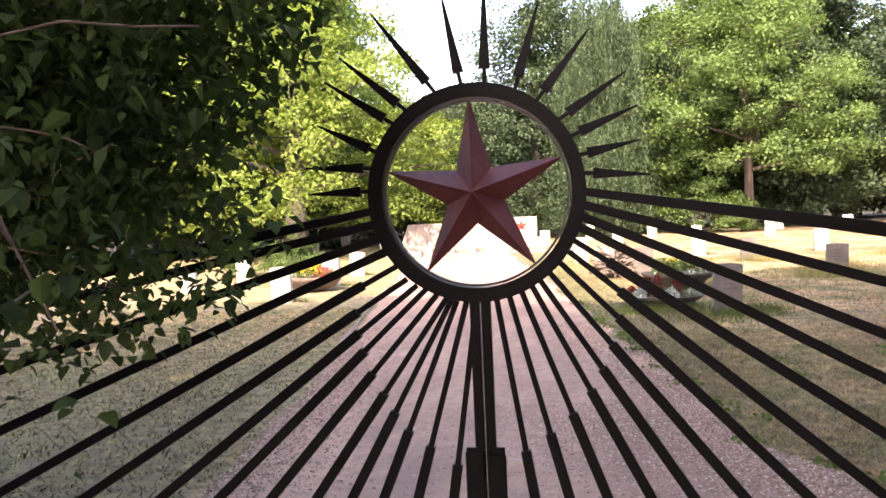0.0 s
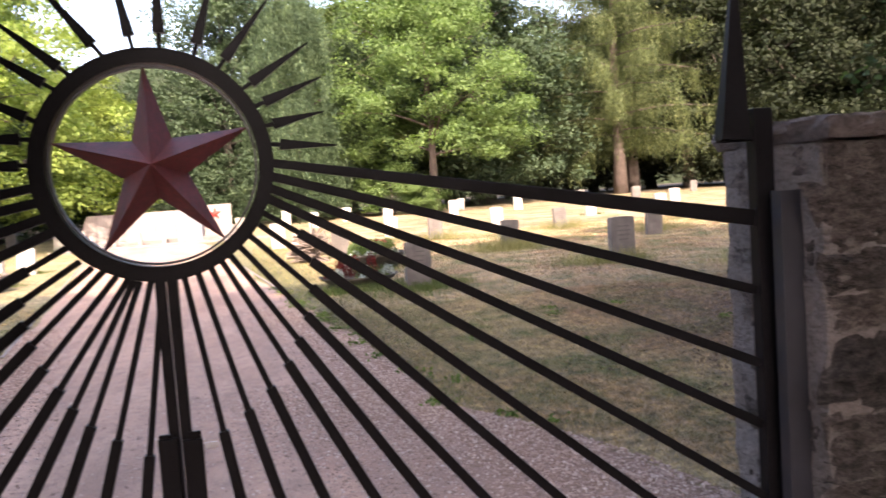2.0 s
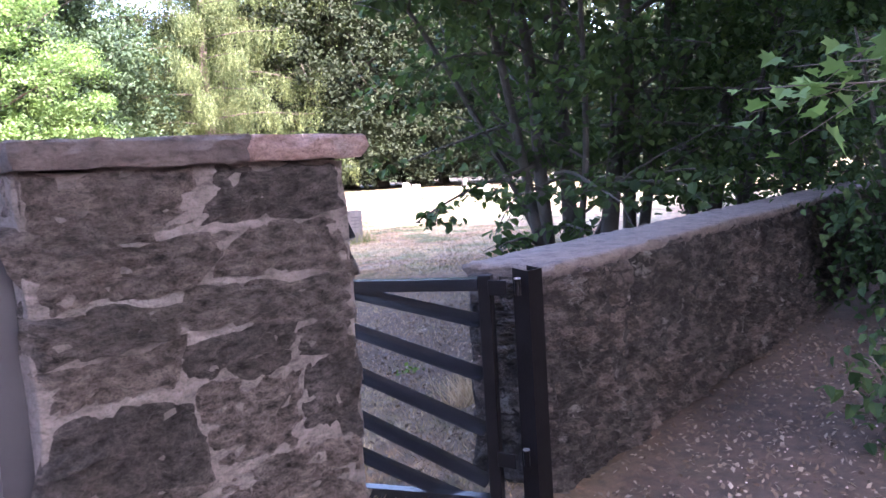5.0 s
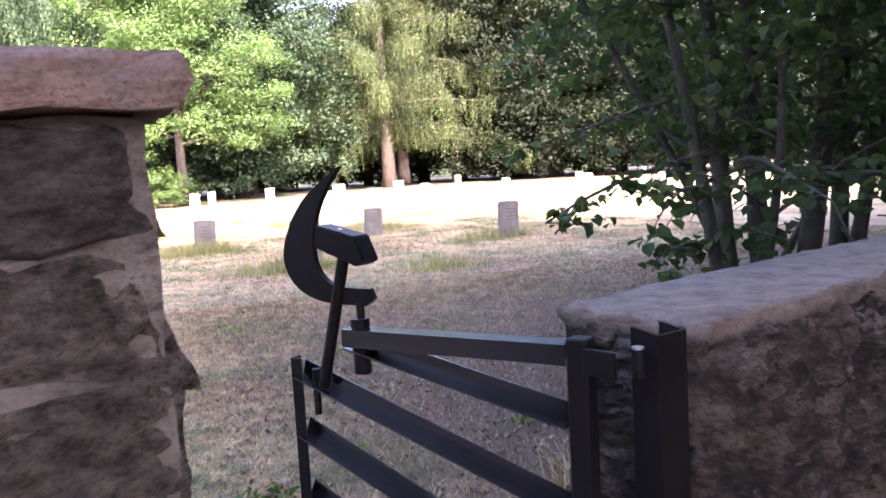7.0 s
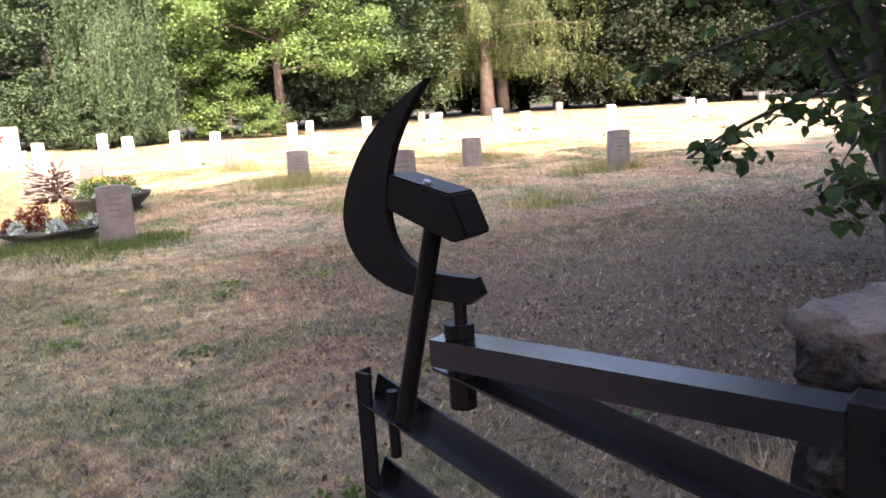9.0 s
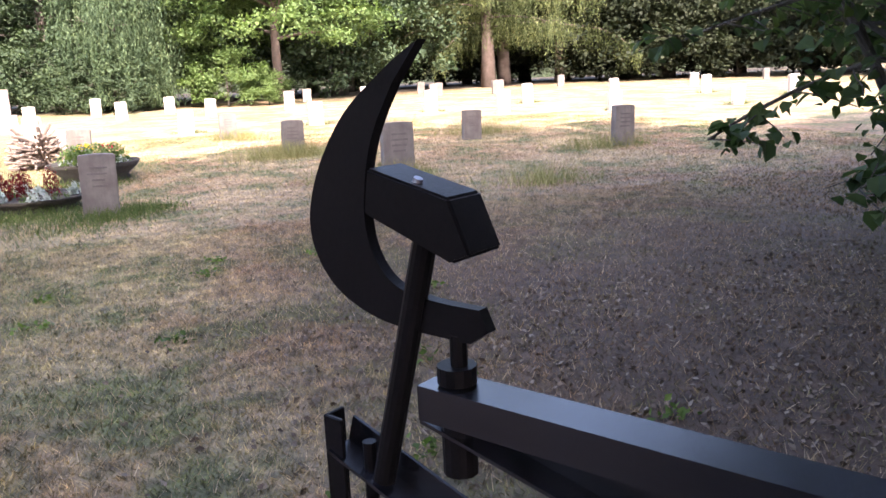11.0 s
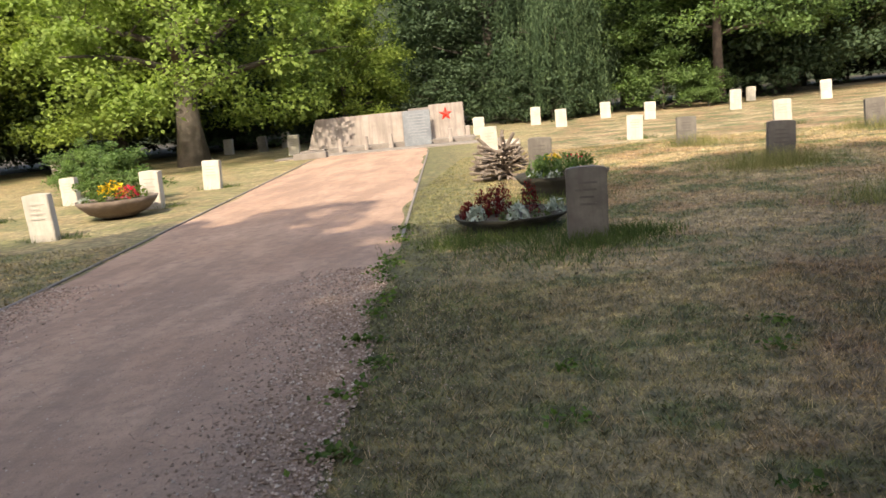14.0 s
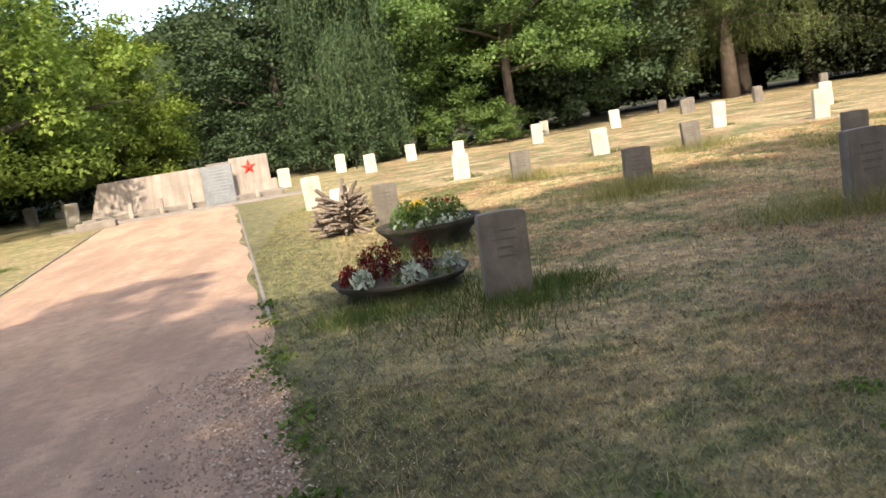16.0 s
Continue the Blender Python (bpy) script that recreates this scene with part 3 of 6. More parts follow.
RAYS_LEFT = ((-0.315, 1.67, -170.4), (-0.305, 1.63, -169.3), (-0.285, 1.59, -163.6), (-0.27, 1.55, -157.8), (-0.25, 1.5, -152.9), (-0.22, 1.46, -148.4), (-0.19, 1.44, -142.8), (-0.16, 1.43, -137.2), (-0.13, 1.41, -131.6),
             (-0.1, 1.4, -125.4), (-0.085, 1.395, -119.0), (-0.07, 1.39, -112.7), (-0.04, 1.39, -106.2), (-0.012, 1.38, -98.9))


def ring_part(name, r0, r1, y0, y1, material, parent, label=""):
    bm = bmesh.new()
    loops = []
    for k in range(64):
        a = k * 360 / 64
        loops.append([bm.verts.new(polar(a, r, y)) for r, y in ((r0, y0), (r1, y0), (r1, y1), (r0, y1))])
    for i in range(64):
        a, b = loops[i], loops[(i + 1) % 64]
        for j in range(4):
            bm.faces.new((a[j], a[(j + 1) % 4], b[(j + 1) % 4], b[j]))
    bmesh.ops.recalc_face_normals(bm, faces=bm.faces)
    return part(name, bm, material, parent, label, False)


def main_gate():
    gate = thing("gate", (0, 0, 0), "black iron double gate with sunburst bars round a red star", "gate")
    ring_part("ring", 0.283, 0.325, -0.022, 0.03, M["iron"], gate)
    ring_part("inner_ring", 0.272, 0.279, -0.012, 0.012, M["iron_grey"], gate, "thin grey inner hoop")
    # five-pointed raised star
    for side, depth in ((-1, 0.105), (1, 0.06)):
        bm = bmesh.new()
        rim = []
        for k in range(10):
            r = 0.282 if k % 2 == 0 else 0.09
            rim.append(bm.verts.new(polar(92.0 + k * 36, r, 0.0 + side * 0.004)))
        top = bm.verts.new(polar(0, 0, side * depth))
        for k in range(10):
            bm.faces.new((rim[k], rim[(k + 1) % 10], top))
        bmesh.ops.recalc_face_normals(bm, faces=bm.faces)
        part("star", bm, M["red"], gate, "faceted star in faded red paint")
    # short spikes over the ring
    for sx, sz, tx, tz in SPIKES:
        a, b = Vector((sx, 0, sz)), Vector((tx, 0, tz))
        a = RING + (a - RING).normalized() * 0.322
        bm = bmesh.new()
        bar(bm, a, a.lerp(b, 0.2), 0.012, 0.012)
        bar(bm, a.lerp(b, 0.14), b, 0.032, 0.02, end=0.12)
        part("spike", bm, M["iron"], gate)
    # long rays, thin by the ring, sleeved further out
    for side in (1, -1):
        for k, (sx, sz, angle) in enumerate(RAYS_RIGHT if side > 0 else RAYS_LEFT):
            ca, sa = math.cos(radians(angle)), math.sin(radians(angle))
            start = Vector((sx, 0, sz))
            reach = min((1.88 - abs(sx)) / abs(ca), (sz - 0.12) / -sa)
            way = Vector((ca, 0, sa))
            step = 0.05 if k < 4 else 0.12 + 0.34 * ((k - 4) / 8) ** 0.8
            bm = bmesh.new()
            if step > 0.1:
                bar(bm, start, start + way * (step + 0.03), 0.017, 0.014)
                bar(bm, start + way * step, start + way * reach, 0.03, 0.024)
            else:
                bar(bm, start, start + way * reach, 0.024 if k == 0 else 0.026, 0.024, end=2.3 if k == 0 else 1.25)
            part("ray", bm, M["iron"], gate)
        # stile, spike on it, bottom rail, meeting post
        bm = bmesh.new()
        bar(bm, (side * 1.915, 0, 0.05), (side * 1.915, 0, 1.785), 0.07, 0.05)
        part("stile", bm, M["iron"], gate)
        bm = bmesh.new()
        bar(bm, (side * 1.81, -0.005, 1.685), (side * 1.845, -0.005, 2.3), 0.105, 0.05, end=0.04)
        bar(bm, (side * 1.76, 0, 1.69), (side * 1.89, 0, 1.69), 0.025, 0.03)
        part("corner_spike", bm, M["iron"], gate)
        bm = bmesh.new()
        bar(bm, (side * 0.03, 0, 0.105), (side * 1.88, 0, 0.105), 0.045, 0.03)
        part("bottom_rail", bm, M["iron"], gate)
        bm = bmesh.new()
        bar(bm, (side * 0.0165, 0, 0.08), (side * 0.0165, 0, 1.392), 0.029, 0.03)
        part("meeting_post", bm, M["iron"], gate)
        bm = bmesh.new()
        box(bm, (side * 0.033, -0.022, 0.74), (0.055, 0.02, 0.38 if side > 0 else 0.4), None, 0.003)
        box(bm, (side * 0.04, -0.018, 0.935), (0.035, 0.012, 0.03), None, 0.002)
        part("lock_plate", bm, M["iron"], gate)
        for z in (1.4, 0.35):
            bm = bmesh.new()
            bar(bm, (side * 1.94, -0.01, z), (side * 2.04, -0.02, z), 0.035, 0.035)
            part("hinge", bm, M["iron"], gate)
    bm = bmesh.new()
    plate(bm, ((0.065, 0.895), (0.1, 0.895), (0.105, 0.905), (0.1, 0.915), (0.065, 0.915)), 0.004, pose(0, -0.025, 0))
    part("latch", bm, M["zinc"], gate, "small bare zinc latch tongue")
    return gate


main_gate()


# ---- stone pillars and wall ----
def stone_block(w, h, d, seed, fine=False):
    """One rough stone: a broken face sinking into the mortar at its rim; x along the wall, z up, its face towards -y."""
    rng = random.Random(seed)
    bm = bmesh.new()
    nx, nz = (18, 12) if fine else (4, 3)
    shift = Vector((rng.uniform(0, 50), rng.uniform(0, 50), rng.uniform(0, 50)))
    skew = [rng.uniform(-0.24, 0.24) for _ in range(4)]
    grid = []
    for j in range(nz + 1):
        row = []
        for i in range(nx + 1):
            u, v = i / nx - 0.5, j / nz - 0.5
            rim = max(abs(u), abs(v)) * 2
            p = Vector((u * w * (1 + skew[0] * v * 2), 0, v * h * (1 + skew[1] * u * 2) + skew[2] * u * h * 0.6))
            wob = Vector(noise.noise_vector(p * 7 + shift)) * 0.034 + Vector(noise.noise_vector(p * 24 + shift)) * 0.009
            bed = Vector((p.x * 9, 0, p.z * 24 + p.x * 3)) + shift
            step = noise.noise(bed) + 0.5 * noise.noise(bed * 2.3)
            crag = abs(noise.noise(Vector((p.x * 16, 0, p.z * 30)) + shift)) + 0.6 * abs(noise.noise(Vector((p.x * 38, 0, p.z * 60)) + shift))
            out = d * (1 - rim ** 7) * (0.95 + 0.6 * step - 1.0 * crag) + d * 0.22 * noise.noise(p * 55 + shift) * (rim < 0.99)
            row.append(bm.verts.new((p.x + wob.x, 0.012 - out, p.z + wob.z * 0.8)))
        grid.append(row)
    for a, b in zip(grid, grid[1:]):
        for i in range(nx):
            bm.faces.new((a[i], a[i + 1], b[i + 1], b[i]))
    return bm


def stone_face(parent, start, along, length, z0, z1, material, seed, low=0.1, high=0.21, wide=(0.2, 0.5), rise=0.0, fine=False, proud=(0.035, 0.07)):
    """Rubble courses on one face: 'along' is the unit vector of the face, to the right as seen from outside."""
    rng = random.Random(seed)
    turn = math.degrees(math.atan2(along[1], along[0]))
    z = z0
    while z < z1 - 0.05:
        h = min(rng.uniform(low, high), z1 - z)
        if z1 - z - h < 0.07:
            h = z1 - z
        x, lean = 0.0, rng.uniform(-rise, rise)
        while x < length - 0.04:
            w = min(rng.uniform(*wide), length - x)
            if length - x - w < 0.12:
                w = length - x
            split = h > 0.15 and rng.random() < 0.3
            for piece in ((0, 0.5), (0.5, 0.5)) if split else ((0, 1.0),):
                ph = h * piece[1]
                me = mesh_of(stone_block(w + rng.uniform(-0.01, 0.03), ph + rng.uniform(-0.01, 0.024), rng.uniform(*proud), rng.random(), fine), "stone", material, True)
                ob = new("stone", me)
                ob.parent = parent
                c = x + w / 2
                ob.matrix_basis = pose(start[0] + along[0] * c, start[1] + along[1] * c, z + h * piece[0] + ph / 2, 0, rng.uniform(-3, 3) + lean, turn)
            x += w
        z += h


def slab(w, d, h, seed, rough=0.011):
    """A coping slab with broken edges, standing on z = 0."""
    rng = random.Random(seed)
    bm = bmesh.new()
    nx, ny = max(2, int(w / 0.05)), max(2, int(d / 0.05))
    layers = []
    for z, inset in ((0, 0.012), (h * 0.45, -0.004), (h * 0.85, 0.0), (h, 0.014)):
        rim = [(i / nx, 0) for i in range(nx)] + [(1, j / ny) for j in range(ny)] + [(1 - i / nx, 1) for i in range(nx)] + [(0, 1 - j / ny) for j in range(ny)]
        layers.append([bm.verts.new(((u - 0.5) * (w - 2 * inset) + rng.uniform(-rough, rough), (v - 0.5) * (d - 2 * inset) + rng.uniform(-rough, rough), z + rng.uniform(-rough, rough) * 0.45)) for u, v in rim])
    k = len(layers[0])
    for a, b in zip(layers, layers[1:]):
        for i in range(k):
            bm.faces.new((a[i], a[(i + 1) % k], b[(i + 1) % k], b[i]))
    bm.faces.new(layers[-1])
    bm.faces.new(layers[0][::-1])
    return bm


def pillar(side, seed, fine=True):
    x0, x1, y0, y1, top = 1.985, 2.93, -0.2, 0.32, 1.66
    cx, w, d = side * (x0 + x1) / 2, x1 - x0, y1 - y0
    p = thing("gate_pillar", (cx, (y0 + y1) / 2, 0), "rough rubble stone gate pillar with sandstone cap slabs", "pillar")
    bm = bmesh.new()
    box(bm, (0, 0, top / 2), (w, d, top))
    bmesh.ops.subdivide_edges(bm, edges=bm.edges, cuts=24, use_grid_fill=True)
    for v in bm.verts:
        v.co += Vector(noise.noise_vector(v.co * 9)) * 0.014
    part("core", bm, M["mortar"], p, "pale lime mortar")
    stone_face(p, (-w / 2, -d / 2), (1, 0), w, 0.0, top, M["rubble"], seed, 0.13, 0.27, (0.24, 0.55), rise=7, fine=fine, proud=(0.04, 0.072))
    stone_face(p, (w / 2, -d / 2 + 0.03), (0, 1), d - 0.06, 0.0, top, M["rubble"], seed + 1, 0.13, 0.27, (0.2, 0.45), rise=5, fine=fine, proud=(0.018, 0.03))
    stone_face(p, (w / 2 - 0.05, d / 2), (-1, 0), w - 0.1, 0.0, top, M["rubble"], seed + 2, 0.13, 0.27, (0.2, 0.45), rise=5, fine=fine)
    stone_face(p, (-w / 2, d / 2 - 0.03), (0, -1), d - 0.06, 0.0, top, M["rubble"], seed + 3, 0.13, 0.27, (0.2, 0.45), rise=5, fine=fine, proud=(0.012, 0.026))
    a = part("cap_slab", slab(0.63, 0.64, 0.075, seed, 0.009), M["cap_grey"], p, "weathered dark grey cap slab")
    a.location = (side * -0.17, 0, top + 0.002)
    b = part("cap_slab", slab(0.39, 0.66, 0.07, seed + 5, 0.009), M["cap_red"], p, "reddish sandstone cap slab")
    b.location = (side * 0.325, 0, top + 0.004)
    # channel iron that carries the gate, one bent section
    bm = bmesh.new()
    section = ((-0.045, 0.05), (-0.045, 0.0), (0.045, 0.0), (0.045, 0.05), (0.035, 0.05), (0.035, 0.01), (-0.035, 0.01), (-0.035, 0.05))
    ends = [[bm.verts.new((side * -0.508 + x * 0.95, -0.17 + y, z)) for x, y in section] for z in (0.0, 1.51)]
    bm.faces.new(ends[0])
    bm.faces.new(ends[1][::-1])
    for i in range(8):
        j = (i + 1) % 8
        bm.faces.new((ends[0][j], ends[0][i], ends[1][i], ends[1][j]))
    bmesh.ops.recalc_face_normals(bm, faces=bm.faces)
    part("hinge_post", bm, M["iron_grey"], p, "dark grey iron channel bolted to the stone")
    return p


pillar(1, 11)
pillar(-1, 31, False)

WALL_A, WALL_B = Vector((4.34, 0.224, 0)), Vector((16.0, 2.55, 0))


def low_wall(name, a, b, thick, seed, label, fine=True):
    along = (b - a).normalized()
    length = (b - a).length
    w = thing(name, (a.x, a.y, 0), label, "wall", kind="structure", turn=math.degrees(math.atan2(along.y, along.x)))
    bm = bmesh.new()
    box(bm, (length / 2, thick / 2, 0.53), (length, thick, 1.06))
    bmesh.ops.subdivide_edges(bm, edges=bm.edges, cuts=40, use_grid_fill=True)
    for v in bm.verts:
        v.co += Vector(noise.noise_vector(v.co * 5)) * 0.025
    part("core", bm, M["mortar_dark"], w)
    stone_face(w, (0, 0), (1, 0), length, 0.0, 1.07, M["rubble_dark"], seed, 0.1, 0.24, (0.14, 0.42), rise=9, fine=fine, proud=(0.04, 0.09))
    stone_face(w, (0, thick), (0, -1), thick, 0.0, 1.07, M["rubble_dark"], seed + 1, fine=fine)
    c = part("coping", slab(length, thick + 0.03, 0.07, seed + 2, 0.015), M["coping"], w, "rough grey cement coping", smooth=True)
    c.location = (length / 2, thick / 2, 1.055)
    return w


low_wall("wall_east", WALL_A, WALL_B, 0.5, 51, "low dark rubble wall with a cement coping")
low_wall("wall_west", Vector((-14.0, 0.1, 0)), Vector((-2.95, 0.0, 0)), 0.5, 71, "low dark rubble wall with a cement coping", False)


# ---- small gate, standing open ----
def small_gate():
    hinge, way = Vector((4.02, 0.34, 0)), Vector((-0.5, 0.87, 0)).normalized()
    g = thing("side_gate", (hinge.x, hinge.y, 0), "black angle-iron side gate standing open, hammer and sickle on top", "gate", turn=math.degrees(math.atan2(way.y, way.x)))
    # local x runs from the hinge to the free end, y is the thickness
    bm = bmesh.new()
    bar(bm, (0.0, 0, 0.03), (0.0, 0, 1.115), 0.06, 0.06, bevel=0.004)
    part("hinge_stile", bm, M["iron"], g)
    bm = bmesh.new()
    bar(bm, (0.99, 0.018, 0.03), (0.99, 0.018, 0.985), 0.045, 0.008)
    bar(bm, (1.008, 0, 0.03), (1.008, 0, 0.985), 0.008, 0.045)
    part("free_stile", bm, M["iron"], g)
    for k, (a, b) in enumerate((((0.03, 1.1), (0.775, 1.096)), ((0.77, 1.085), (0.03, 0.925)), ((0.985, 0.972), (0.03, 0.668)),
                                ((0.985, 0.775), (0.03, 0.402)), ((0.985, 0.56), (0.03, 0.152)), ((0.985, 0.345), (0.16, 0.05)), ((0.03, 0.055), (0.99, 0.055)))):
        bm = bmesh.new()
        deep = 0.075 if k == 0 else 0.056
        a3, b3 = Vector((a[0], 0, a[1])), Vector((b[0], 0, b[1]))
        slope = (b3 - a3).normalized()
        up = Vector((-slope.z, 0, slope.x))
        up = up if up.z > 0 else -up
        h, t = deep / 2, 0.006
        shape = ((-h, 0), (-h + t, 0), (-h + t, -0.05), (h, -0.05), (h, -0.05 - t), (-h, -0.05 - t)) if 0 < k < 6 else ((-h, 0), (h, 0), (h, -0.055), (h - t, -0.055), (h - t, -t), (-h, -t)) if k else ((-h, 0), (h, 0), (h, -0.055), (h - t, -0.055), (h - t, -t), (-h + t, -t), (-h + t, -0.05), (-h, -0.05))
        ends = [[bm.verts.new(p + Vector((0, y, 0)) + up * z) for y, z in shape] for p in (a3, b3)]
        faces = [bm.faces.new(ends[0]), bm.faces.new(ends[1][::-1])]
        for i in range(len(shape)):
            j = (i + 1) % len(shape)
            faces.append(bm.faces.new((ends[0][j], ends[0][i], ends[1][i], ends[1][j])))
        bmesh.ops.recalc_face_normals(bm, faces=faces)
        part("rail", bm, M["iron_gloss"], g)
    bm = bmesh.new()
    tube(bm, [Vector((0.727, 0, z)) for z in (0.955, 1.09)], (0.027, 0.027), 14)
    part("latch_tube", bm, M["iron"], g)
    bm = bmesh.new()
    tube(bm, [Vector((0.727, 0, z)) for z in (1.1, 1.127)], (0.03, 0.03), 14)
    tube(bm, [Vector((0.722, 0, z)) for z in (1.12, 1.175)], (0.013, 0.013), 10)
    part("collar", bm, M["iron"], g)
    bm = bmesh.new()
    tube(bm, [Vector((0.925, 0.0, z)) for z in (0.8, 0.95)], (0.012, 0.012), 10)
    part("bolt_rod", bm, M["iron"], g)
    # sickle cut from thick plate
    outer = [(0.764, 1.596), (0.815, 1.57), (0.868, 1.536), (0.915, 1.503), (0.956, 1.459), (0.995, 1.4), (1.018, 1.34), (1.019, 1.3), (1.009, 1.267),
             (0.988, 1.235), (0.96, 1.21), (0.926, 1.193), (0.889, 1.18), (0.845, 1.172), (0.798, 1.169), (0.692, 1.168), (0.66, 1.19)]
    inner = [(0.675, 1.221), (0.75, 1.221), (0.808, 1.227), (0.838, 1.238), (0.862, 1.257), (0.88, 1.285), (0.889, 1.315), (0.891, 1.35), (0.888, 1.379), (0.877, 1.43), (0.857, 1.478), (0.816, 1.539)]
    bm = bmesh.new()
    plate(bm, smooth_line(outer[:15]) + outer[15:] + smooth_line(inner), 0.02, pose(0, 0.0, 0))
    part("sickle", bm, M["iron"], g)
    bm = bmesh.new()
    tube(bm, [Vector((0.884, 0.01, 0.898)), Vector((0.763, 0.01, 1.33))], (0.019, 0.019), 14)
    part("hammer_handle", bm, M["iron"], g)
    bm = bmesh.new()
    plate(bm, ((0.841, 1.42), (0.69, 1.385), (0.655, 1.308), (0.69, 1.294), (0.853, 1.352)), 0.075, pose(0, 0.012, 0))
    bmesh.ops.bevel(bm, geom=list(bm.edges), offset=0.004, segments=2, affect="EDGES")
    part("hammer_head", bm, M["iron"], g)
    bm = bmesh.new()
    tube(bm, [Vector((0.76, 0.03, 1.4)), Vector((0.757, 0.03, 1.407))], (0.008, 0.007), 10)
    part("screw_head", bm, M["zinc"], g, "bare screw head on the hammer")
    for z in (1.06, 0.25):
        bm = bmesh.new()
        bar(bm, (-0.02, 0.03, z), (-0.115, 0.055, z), 0.07, 0.014)
        part("hinge_strap", bm, M["iron"], g)
    return g


small_gate()


def gate_post():
    p = thing("gate_post", (4.19, 0.235, 0), "black iron channel gate post against the wall end", "post", turn=8)
    bm = bmesh.new()
    section = ((-0.055, 0.045), (-0.055, -0.045), (0.055, -0.045), (0.055, 0.035), (0.045, 0.035), (0.045, -0.035), (-0.045, -0.035), (-0.045, 0.045))
    ends = [[bm.verts.new((x, y, z + (0.012 if z and y > 0 else 0.0))) for x, y in section] for z in (0.0, 1.125)]
    bm.faces.new(ends[0])
    bm.faces.new(ends[1][::-1])
    for i in range(8):
        j = (i + 1) % 8
        bm.faces.new((ends[0][j], ends[0][i], ends[1][i], ends[1][j]))
    bmesh.ops.recalc_face_normals(bm, faces=bm.faces)
    part("channel", bm, M["iron"], p)
    for z in (1.05, 0.24):
        bm = bmesh.new()
        tube(bm, [Vector((-0.08, 0.0, z - 0.035)), Vector((-0.08, 0.0, z + 0.04))], (0.015, 0.015), 14)
        lug = part("hinge_barrel", bm, M["iron"], p, smooth=False)
        bm = bmesh.new()
        rings = [[bm.verts.new((-0.08 + r * math.cos(k * math.tau / 14), r * math.sin(k * math.tau / 14), z + h)) for k in range(14)] for r, h in ((0.016, 0.0405), (0.016, 0.046), (0.009, 0.046), (0.009, 0.0405))]
        for q, r in zip(rings, rings[1:]):
            for k in range(14):
                bm.faces.new((q[k], q[(k + 1) % 14], r[(k + 1) % 14], r[k]))
        part("worn_rim", bm, M["zinc"], lug, "worn bare metal rim")
    return p


gate_post()


# ---- gravestones ----
def gravestone(w, h, d, material, label, seed):
    rng = random.Random(seed)
    g = thing("gravestone", (0, 0, 0), label, "gravestone", group="rows of gravestones")
    bm = bmesh.new()
    bmesh.ops.create_cube(bm, size=1.0, matrix=Matrix.LocRotScale((0, 0, h / 2 - 0.04), None, (w, d, h + 0.08)))
    bmesh.ops.subdivide_edges(bm, edges=bm.edges, cuts=4, use_grid_fill=True)
    for v in bm.verts:
        v.co += Vector(noise.noise_vector(v.co * 6 + Vector((seed, 0, 0)))) * 0.006
        if v.co.z > h - 0.02:
            v.co.z += 0.012 * math.cos(v.co.x / w * math.pi)
    sharp = [e for e in bm.edges if len(e.link_faces) == 2 and e.calc_face_angle() > 0.9]
    bmesh.ops.bevel(bm, geom=sharp, offset=0.012, segments=2, affect="EDGES")
    part("slab", bm, material, g)
    for k in range(4):
        bm = bmesh.new()
        lw = w * rng.uniform(0.35, 0.62)
        box(bm, (rng.uniform(-0.02, 0.02), -d / 2 - 0.004, h * (0.8 - k * 0.1)), (lw, 0.006, 0.022))
        part("inscription_line", bm, M["letter"] if material == M["grey_stone"] else M["letter_pale"], g, "worn unreadable line of lettering")
    return g


MASTERS = []
for k, (w, h) in enumerate(((0.42, 0.66), (0.4, 0.62), (0.41, 0.73))):
    MASTERS.append((gravestone(w, h, 0.16, M["pale"], "pale limestone gravestone standing in the dry grass", k),
                    gravestone(w, h, 0.16, M["grey_stone"], "weathered gravestone standing in the dry grass, tree shade painted into its grey", k + 10)))
# x, y, grey (tree shade put into the stone colour) or pale
ROWS = ((11.5, 12.6, 1), (20.6, 20.2, 0), (25.0, 27.2, 0), (29.0, 33.2, 0), (36.2, 36.2, 1), (25.5, 23.0, 0), (26.4, 42.0, 1), (21.3, 39.4, 1),
        (17.0, 27.5, 0), (22.7, 30.5, 0), (16.8, 21.2, 0), (12.5, 25.8, 0), (17.2, 37.8, 1), (17.9, 42.5, 1),
        (12.7, 35.0, 0), (8.0, 23.2, 0), (11.0, 39.8, 0), (9.0, 33.4, 0), (4.4, 36.3, 0), (4.35, 23.0, 0), (1.5, 36.2, 0), (2.55, 32.6, 0),
        (9.2, 20.5, 1), (0.76, 21.6, 0), (2.07, 16.7, 1), (6.7, 11.1, 1), (5.18, 20.1, 1), (19.9, 36.8, 1), (16.8, 37.4, 1),
        (-5.45, 13.1, 0), (-8.9, 16.0, 0), (-8.5, 18.5, 0), (-5.4, 16.4, 0), (-5.56, 19.5, 0), (-17.5, 31.4, 0), (-20.3, 31.0, 0), (-11.9, 35.4, 0),
        (-9.8, 37.0, 0), (-7.2, 30.3, 0), (-10.2, 35.1, 1))
rng = random.Random(5)
SIZES = {0: (1.0, 1.12), 25: (1.18, 1.3), 26: (1.0, 0.84)}     # broader or taller stones
